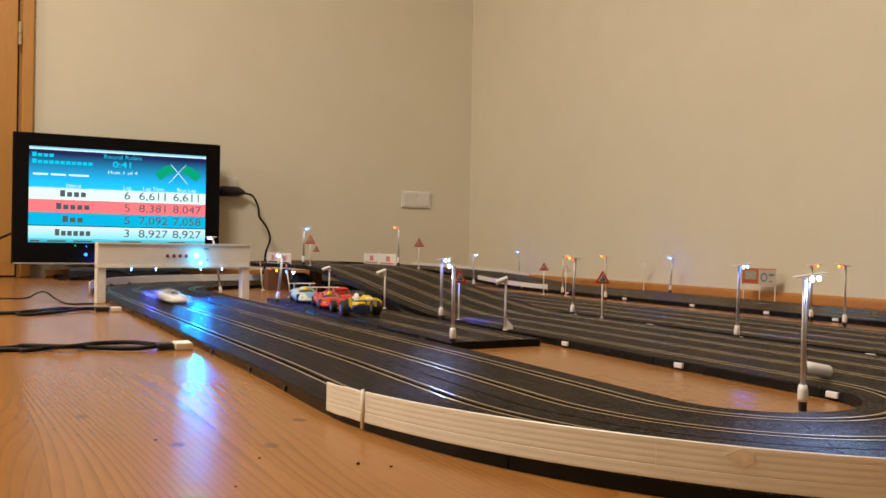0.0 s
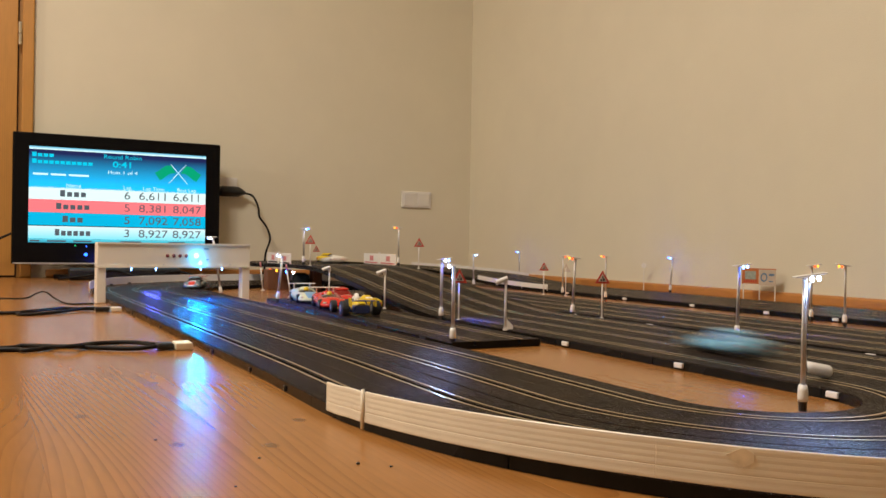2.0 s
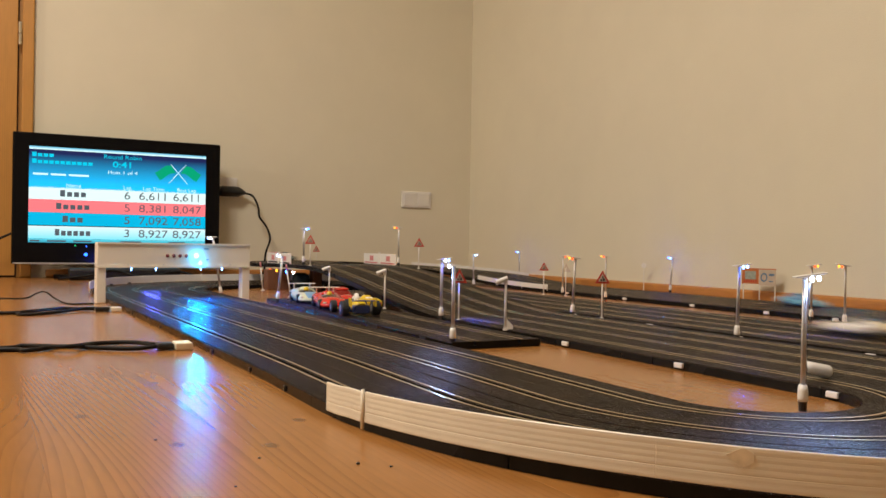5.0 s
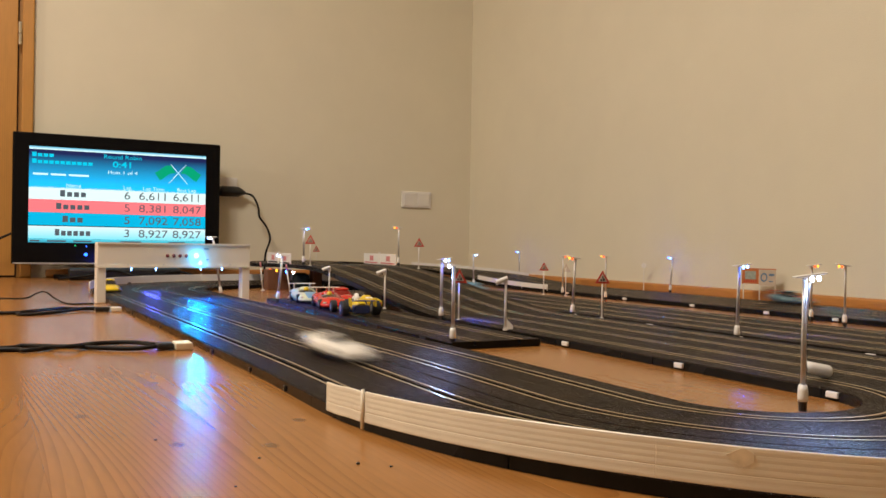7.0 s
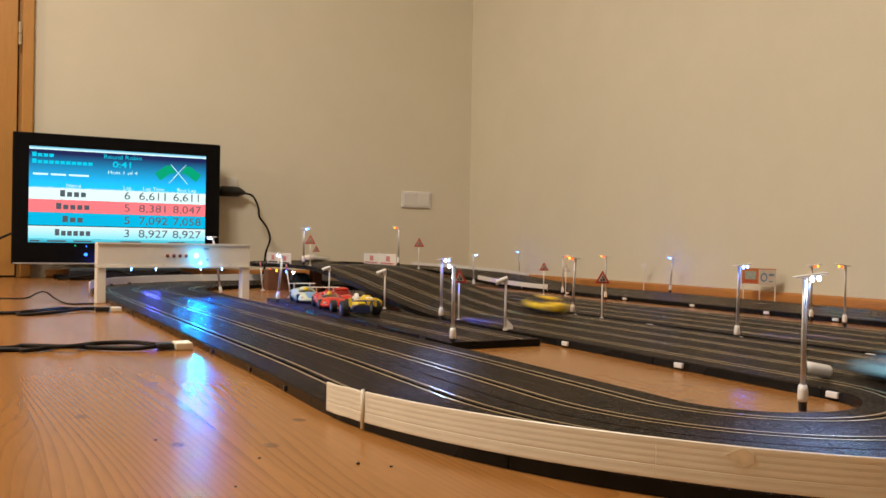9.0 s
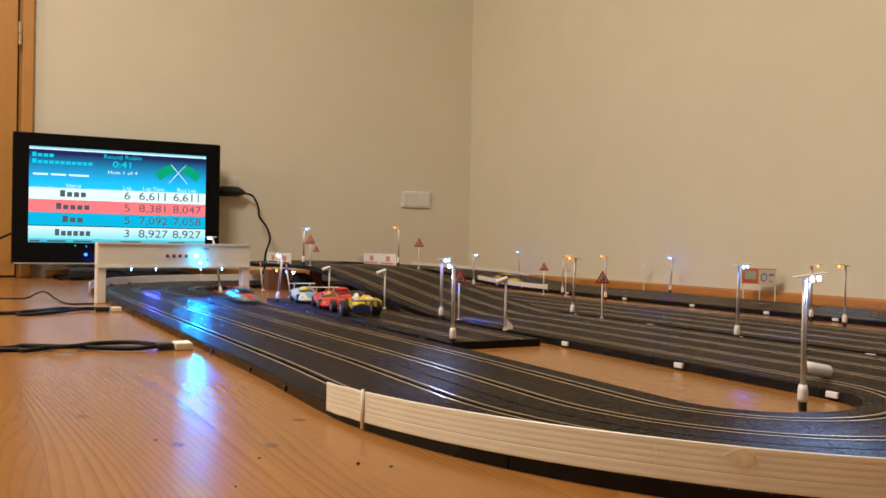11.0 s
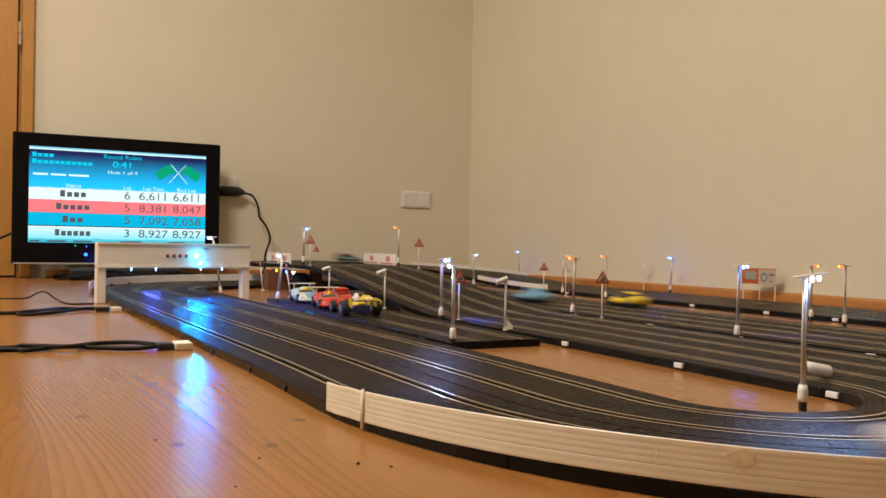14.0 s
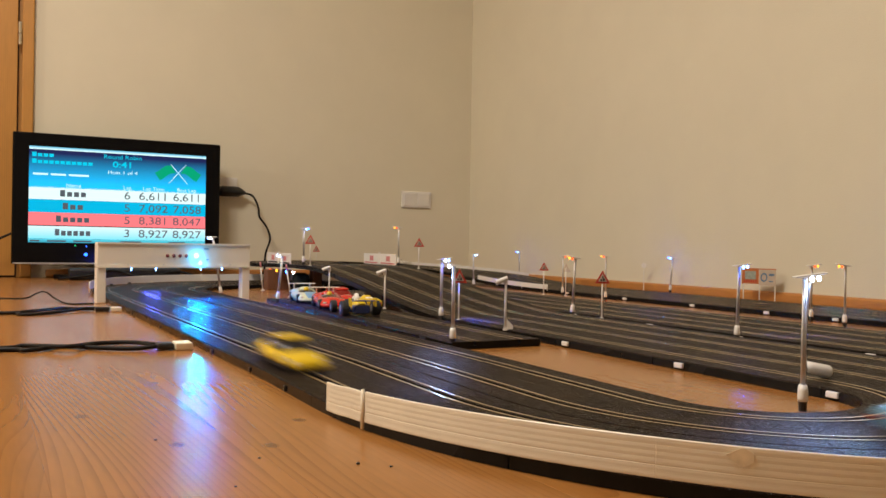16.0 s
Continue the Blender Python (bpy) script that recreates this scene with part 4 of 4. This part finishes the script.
def gt_car(m, label, paint, second, wing=None, open_top=False, stripe=None, glass=None):
    car = thing("slot_car", m, label, "slot car", "slot cars")
    body = part("body", loft([(-0.058, 0.020, 0.008, 0.0205, 0.9), (-0.055, 0.0245, 0.005, 0.0225, 0.9), (-0.040, 0.0262, 0.0035, 0.0240, 0.86), (-0.022, 0.0255, 0.003, 0.0215, 0.86), (0.0, 0.0245, 0.003, 0.0185, 0.9),
                              (0.018, 0.0250, 0.003, 0.0180, 0.9), (0.034, 0.0262, 0.003, 0.0195, 0.82), (0.048, 0.0245, 0.003, 0.0150, 0.8), (0.056, 0.0205, 0.004, 0.0110, 0.85), (0.0595, 0.014, 0.005, 0.0085, 0.9)]), paint, car, smooth=True)
    if open_top:
        part("cockpit", loft([(-0.018, 0.009, 0.016, 0.0225, 0.8), (-0.010, 0.0145, 0.015, 0.0228, 0.8), (0.004, 0.0145, 0.014, 0.0210, 0.8), (0.011, 0.009, 0.014, 0.0195, 0.8)]), GLASSDARK, body, "dark open cockpit", smooth=True)
        part("hoop", loft([(-0.028, 0.010, 0.018, 0.026, 0.7), (-0.019, 0.0125, 0.018, 0.0275, 0.7), (-0.015, 0.0115, 0.018, 0.0262, 0.7)]), paint, body, smooth=True)
        part("driver_helmet", ball(bmesh.new(), (-0.006, 0, 0.0225), 0.0048), second, body, "small painted helmet dome", smooth=True)
    else:
        part("window_glass", loft([(-0.036, 0.0150, 0.017, 0.0215, 0.9), (-0.026, 0.0205, 0.016, 0.0285, 0.80), (-0.012, 0.0210, 0.015, 0.0310, 0.78), (0.002, 0.0205, 0.015, 0.0300, 0.78), (0.018, 0.0190, 0.015, 0.0200, 0.85)]), glass or GLASSDARK, body, "dark tinted windows", smooth=True)
        part("roof", loft([(-0.030, 0.0150, 0.0260, 0.0285, 0.9), (-0.022, 0.0165, 0.0280, 0.0318, 0.85), (-0.010, 0.0168, 0.0295, 0.0330, 0.85), (0.001, 0.0160, 0.0295, 0.0320, 0.85), (0.006, 0.0140, 0.0285, 0.0300, 0.9)]), paint, body, smooth=True)
    if stripe is not None:
        part("stripe", loft([(-0.050, 0.007, 0.0200, 0.0242, 1), (-0.040, 0.007, 0.020, 0.0252, 1), (-0.022, 0.007, 0.018, 0.0228, 1)]), stripe, body, "contrasting rear panel", smooth=True)
        part("stripe", loft([(0.020, 0.010, 0.014, 0.0192, 1), (0.034, 0.011, 0.014, 0.0206, 1), (0.048, 0.010, 0.010, 0.0160, 1), (0.057, 0.008, 0.006, 0.0116, 1)]), stripe, body, "contrasting nose panel", smooth=True)
    part("floor_pan", boxm(-0.052, 0.052, -0.020, 0.020, 0.0016, 0.0042), BLACK, car)
    for y in (-0.0165, 0.0165):
        part("headlight", ball(bmesh.new(), (0.0515, y, 0.0112), 0.0034, (1.0, 1.1, 0.6)), SIGNWHITE, car, "pale headlight", smooth=True)
        part("tail_light", boxm(-0.0592, -0.0570, y - 0.004, y + 0.004, 0.012, 0.0150), REDPAINT, car, "red tail light")
    if wing is not None:
        part("rear_wing", boxm(-0.062, -0.048, -0.0255, 0.0255, 0.0305, 0.0320), wing, car, bevel=0.0006)
        for y in (-0.015, 0.015):
            part("wing_strut", boxm(-0.056, -0.051, y - 0.001, y + 0.001, 0.020, 0.0308), wing, car)
    wheels(car, (0.036, -0.036), (0.0208, 0.0208), (0.0082, 0.0086), (0.0080, 0.0090), DULL)
    part("guide_blade", boxm(0.030, 0.042, -0.0011, 0.0011, -0.0035, 0.003), BLACK, car)
    return car


def formula_car(m, label, paint, second, wing):
    car = thing("slot_car", m, label, "slot car", "slot cars")
    body = part("body", loft([(-0.050, 0.008, 0.010, 0.020, 0.9), (-0.040, 0.012, 0.006, 0.025, 0.8), (-0.020, 0.018, 0.005, 0.024, 0.7), (0.000, 0.018, 0.005, 0.022, 0.7), (0.014, 0.013, 0.006, 0.021, 0.8), (0.036, 0.0085, 0.007, 0.017, 0.9), (0.058, 0.005, 0.007, 0.012, 1)]), paint, car, smooth=True)
    part("cockpit", loft([(-0.010, 0.006, 0.018, 0.0245, 0.9), (0.0, 0.009, 0.017, 0.0245, 0.9), (0.010, 0.006, 0.017, 0.0225, 0.9)]), GLASSDARK, body, smooth=True)
    part("driver_helmet", ball(bmesh.new(), (-0.004, 0, 0.0262), 0.0042), WHITE, body, "white helmet dome", smooth=True)
    part("air_box", loft([(-0.026, 0.003, 0.022, 0.030, 1), (-0.017, 0.0045, 0.022, 0.036, 0.8), (-0.012, 0.004, 0.022, 0.035, 0.8)]), WHITE, body, "white air box", smooth=True)
    part("side_pod", loft([(-0.032, 0.028, 0.005, 0.013, 0.9), (-0.015, 0.027, 0.005, 0.015, 0.9), (0.006, 0.022, 0.005, 0.013, 0.9)]), second, car, "blue side pods", smooth=True)
    part("engine", boxm(-0.056, -0.036, -0.013, 0.013, 0.004, 0.018), second, car, bevel=0.003)
    part("rear_wing", boxm(-0.062, -0.050, -0.021, 0.021, 0.0245, 0.0262), second, car, bevel=0.0006)
    for y in (-0.021, 0.021):
        part("end_plate", boxm(-0.063, -0.048, y - 0.0008, y + 0.0008, 0.016, 0.030), wing, car)
    part("front_wing", boxm(0.050, 0.064, -0.026, 0.026, 0.0045, 0.0062), wing, car, bevel=0.0006)
    wheels(car, (0.036, -0.040), (0.0265, 0.0265), (0.0105, 0.0125), (0.0100, 0.0135), DULL)
    return car


DULL = mat("rim_grey", (0.22, 0.21, 0.20), 0.4, 0.5)
P_WHITE = mat("car_white", (0.80, 0.76, 0.68), 0.25, vary=0.05, coat=0.5)
P_YELLOW = mat("car_yellow", (0.72, 0.50, 0.015), 0.25, vary=0.05, coat=0.5)
P_BLUE = mat("car_light_blue", (0.16, 0.40, 0.58), 0.25, vary=0.05, coat=0.5)
P_TEAL = mat("car_grey_teal", (0.13, 0.22, 0.25), 0.25, vary=0.08, coat=0.5)
P_RED = mat("car_red", (0.55, 0.022, 0.012), 0.25, vary=0.05, coat=0.5)
P_PALE = mat("car_pale_green", (0.56, 0.60, 0.40), 0.3, vary=0.08, coat=0.4)
P_NAVY = mat("car_navy", (0.02, 0.035, 0.16), 0.3, vary=0.08, coat=0.4)
P_SKY = mat("car_sky", (0.16, 0.33, 0.55), 0.3, vary=0.08, coat=0.4)

P_WINE = mat("car_window_red", (0.22, 0.012, 0.010), 0.2, vary=0.05, coat=0.5)

PIT_Z = 0.0114
parked = [gt_car(pose(0.598, 1.850, PIT_Z, 0, 0, -98) @ Matrix.Scale(1.22, 4), "parked pale slot car with blue flanks and white wing", P_PALE, P_YELLOW, WHITE, True, P_SKY),
          gt_car(pose(0.592, 1.676, PIT_Z, 0, 0, -100) @ Matrix.Scale(1.22, 4), "parked red slot car with cream rear wing", P_RED, P_YELLOW, CREAM, True, P_RED),
          formula_car(pose(0.585, 1.520, PIT_Z, 0, 0, 84) @ Matrix.Scale(1.12, 4), "parked yellow and blue open-wheel slot car", P_YELLOW, P_NAVY, P_YELLOW),
          gt_car(pose(0.660, 1.790, PIT_Z, 0, 0, -90) @ Matrix.Scale(1.05, 4), "parked red slot car with red wing", P_RED, P_NAVY, P_RED, False, P_RED, P_WINE),
          gt_car(pose(0.6515, 1.635, PIT_Z, 0, 0, 82) @ Matrix.Scale(1.05, 4), "parked yellow slot car with cream tail panel", P_YELLOW, P_WHITE, None, True, CREAM)]

racing = {"white": gt_car(pose(0.34, 1.9, Z0), "white open slot car racing on the track", P_WHITE, SIGNBLACK, None, True, None),
          "yellow": gt_car(pose(0.26, 1.9, Z0), "yellow slot car racing on the outer lane", P_YELLOW, P_WHITE, None, False, None),
          "blue": gt_car(pose(0.42, 1.9, Z0), "light blue slot car racing on the track", P_BLUE, P_WHITE, None, False, None, P_SKY),
          "red": gt_car(pose(0.50, 1.9, Z0), "grey-teal slot car with red panels racing on the inner lane", P_TEAL, P_WHITE, P_RED, False, P_RED)}
LANE = {"white": SLOT, "yellow": 3 * SLOT, "blue": -SLOT, "red": -3 * SLOT}

# metres driven since the head of the main straight, by the clock
DRIVEN = {
    "white": [(0, 0.46), (0.4, 1.51), (0.7, 2.00), (2.1, 4.70), (3.5, 6.74), (3.9, 7.43), (4, 7.57), (6.3, 11.87), (6.5, 12.30), (6.8, 13.12), (7.2, 13.96), (7.8, 14.99), (8.2, 15.79), (8.7, 16.72), (8.8, 16.92), (11.9, 21.63), (12.3, 22.44), (12.4, 22.61), (12.9, 23.97), (13.1, 24.41), (13.2, 24.68), (13.7, 25.90), (13.9, 26.26), (14.3, 26.98), (14.4, 27.12), (15.2, 28.64), (16, 29.82)],
    "yellow": [(0, 2.41), (0.2, 2.93), (0.7, 3.69), (1, 4.14), (1.6, 4.77), (1.7, 4.92), (2.8, 5.98), (2.9, 6.21), (3.4, 6.85), (3.6, 7.18), (3.9, 7.59), (6.7, 11.65), (6.8, 11.92), (7, 12.16), (7.1, 12.45), (7.5, 13.37), (7.9, 14.02), (8.8, 15.47), (9.2, 16.09), (11.3, 18.64), (11.5, 18.83), (12.1, 19.65), (13.6, 21.32), (13.9, 21.73), (14.2, 22.01), (14.5, 22.42), (15.2, 24.22), (15.5, 24.68), (15.8, 25.35), (16, 25.73)],
    "blue": [(0, 10.79), (0.5, 11.96), (0.7, 12.34), (0.8, 12.61), (1, 13.06), (1.5, 14.05), (1.6, 14.18), (2.6, 15.85), (2.8, 16.26), (4.1, 18.04), (4.2, 18.24), (6.4, 21.68), (7.6, 24.15), (7.8, 24.53), (7.9, 24.77), (8.6, 26.14), (9, 26.72), (9.2, 27.03), (11.4, 30.44), (11.6, 30.86), (12, 31.59), (13.7, 34.17), (14, 34.75), (15, 36.81), (15.5, 37.88), (15.8, 38.45), (16, 38.64)],
    "red": [(0, 9.30), (0.3, 9.69), (0.6, 10.01), (0.9, 10.41), (1.1, 10.57), (2, 12.09), (2.1, 12.35), (2.8, 13.75), (3.4, 14.62), (3.8, 15.26), (4.2, 15.99), (6.3, 18.59), (6.7, 19.17), (6.9, 19.38), (9.2, 21.87), (11.3, 25.46), (11.7, 26.22), (12, 26.61), (12.4, 27.29), (12.7, 27.70), (13, 28.23), (15, 30.79), (15.2, 31.02), (15.5, 31.49), (16, 32.11)],
}


def steady(keys, t):
    """Monotone smooth interpolation."""
    T, S = [k[0] for k in keys], [k[1] for k in keys]
    h = [b - a for a, b in zip(T, T[1:])]
    d = [(b - a) / q for a, b, q in zip(S, S[1:], h)]
    m = [d[0]] + [(h[i - 1] + h[i]) * 3 / ((2 * h[i] + h[i - 1]) / d[i - 1] + (h[i] + 2 * h[i - 1]) / d[i]) for i in range(1, len(T) - 1)] + [d[-1]]
    i = max(k for k in range(len(h)) if T[k] <= t + 1e-9)
    u = (t - T[i]) / h[i]
    return (2 * u ** 3 - 3 * u ** 2 + 1) * S[i] + (u ** 3 - 2 * u ** 2 + u) * h[i] * m[i] + (3 * u ** 2 - 2 * u ** 3) * S[i + 1] + (u ** 3 - u ** 2) * h[i] * m[i + 1]


# ---- floor boards ----
BOARD, FIRST, BOARD_TURN = 0.134, 0.036, 1.55


def board_mesh(x0, x1):
    bm = bmesh.new()
    w = x1 - x0
    prof = [(0.0, -0.021), (0.0, -0.0001), (0.0002, 0.0), (w - 0.0002, 0.0), (w, -0.0001), (w, -0.021)]
    a = [bm.verts.new((x, Y_S - 0.1, z)) for x, z in prof]
    b = [bm.verts.new((x, Y_N + 0.08, z)) for x, z in prof]
    for k in range(6):
        bm.faces.new((a[k], a[(k + 1) % 6], b[(k + 1) % 6], b[k]))
    bm.faces.new(a[::-1])
    bm.faces.new(b)
    bmesh.ops.recalc_face_normals(bm, faces=bm.faces[:])
    me = bpy.data.meshes.new("board")
    bm.to_mesh(me)
    bm.free()
    me.materials.append(PINE)
    return me


shared = board_mesh(0, BOARD)
k = -25
while FIRST + BOARD * k < X_E + 0.08:
    x0 = FIRST + BOARD * k
    if x0 + BOARD > X_W:
        ob = new("board", shared)
        ob.parent = floor
        ob.matrix_world = pose(0, 0, 0, 0, 0, BOARD_TURN) @ pose(x0, 0, 0)
    k += 1


# ---- crumbs ----
for x, y, r in ((0.205, 0.520, 0.0011), (0.222, 0.505, 0.0009), (0.150, 0.560, 0.0008), (0.095, 0.640, 0.0009), (0.120, 0.500, 0.0007)):
    bm = bmesh.new()
    ball(bm, (x, y, r * 0.6), r, (1.3, 0.9, 0.7))
    tagged(part("crumb", bm, BLACK), "tiny dark crumb on the pine boards", "crumb", "crumbs on the floor")


# ---- what moves ----
def motions():
    for name, car in racing.items():
        run, pts = lane_table(LANE[name])
        lap, rows = run[-1], []

        def at(s):
            s = s % lap
            return Vector([float(np.interp(s, run, pts[:, k])) for k in range(3)])
        for i in range(161):
            t = i / 10
            s = steady(DRIVEN[name], t)
            nose, tail = at(s + 0.036), at(s - 0.036)
            d = (nose - tail).normalized()
            side = Vector((-d.y, d.x, 0)).normalized()
            m = Matrix((d, side, d.cross(side))).transposed().to_4x4()
            m.translation = (nose + tail) / 2 + Vector((0, 0, 0.0006))
            rows.append((t, m))
        walk(car, rows)
    step = 0.0460
    red, blue = rows_on_screen["red_band"], rows_on_screen["blue_band"]
    walk(red, [(0, pose(0, 0, 0)), (14.9, pose(0, 0, 0)), (15.0, pose(0, 0, -step)), (16.0, pose(0, 0, -step))])
    walk(blue, [(0, pose(0, 0, 0)), (14.9, pose(0, 0, 0)), (15.0, pose(0, 0, step)), (16.0, pose(0, 0, step))])


motions()
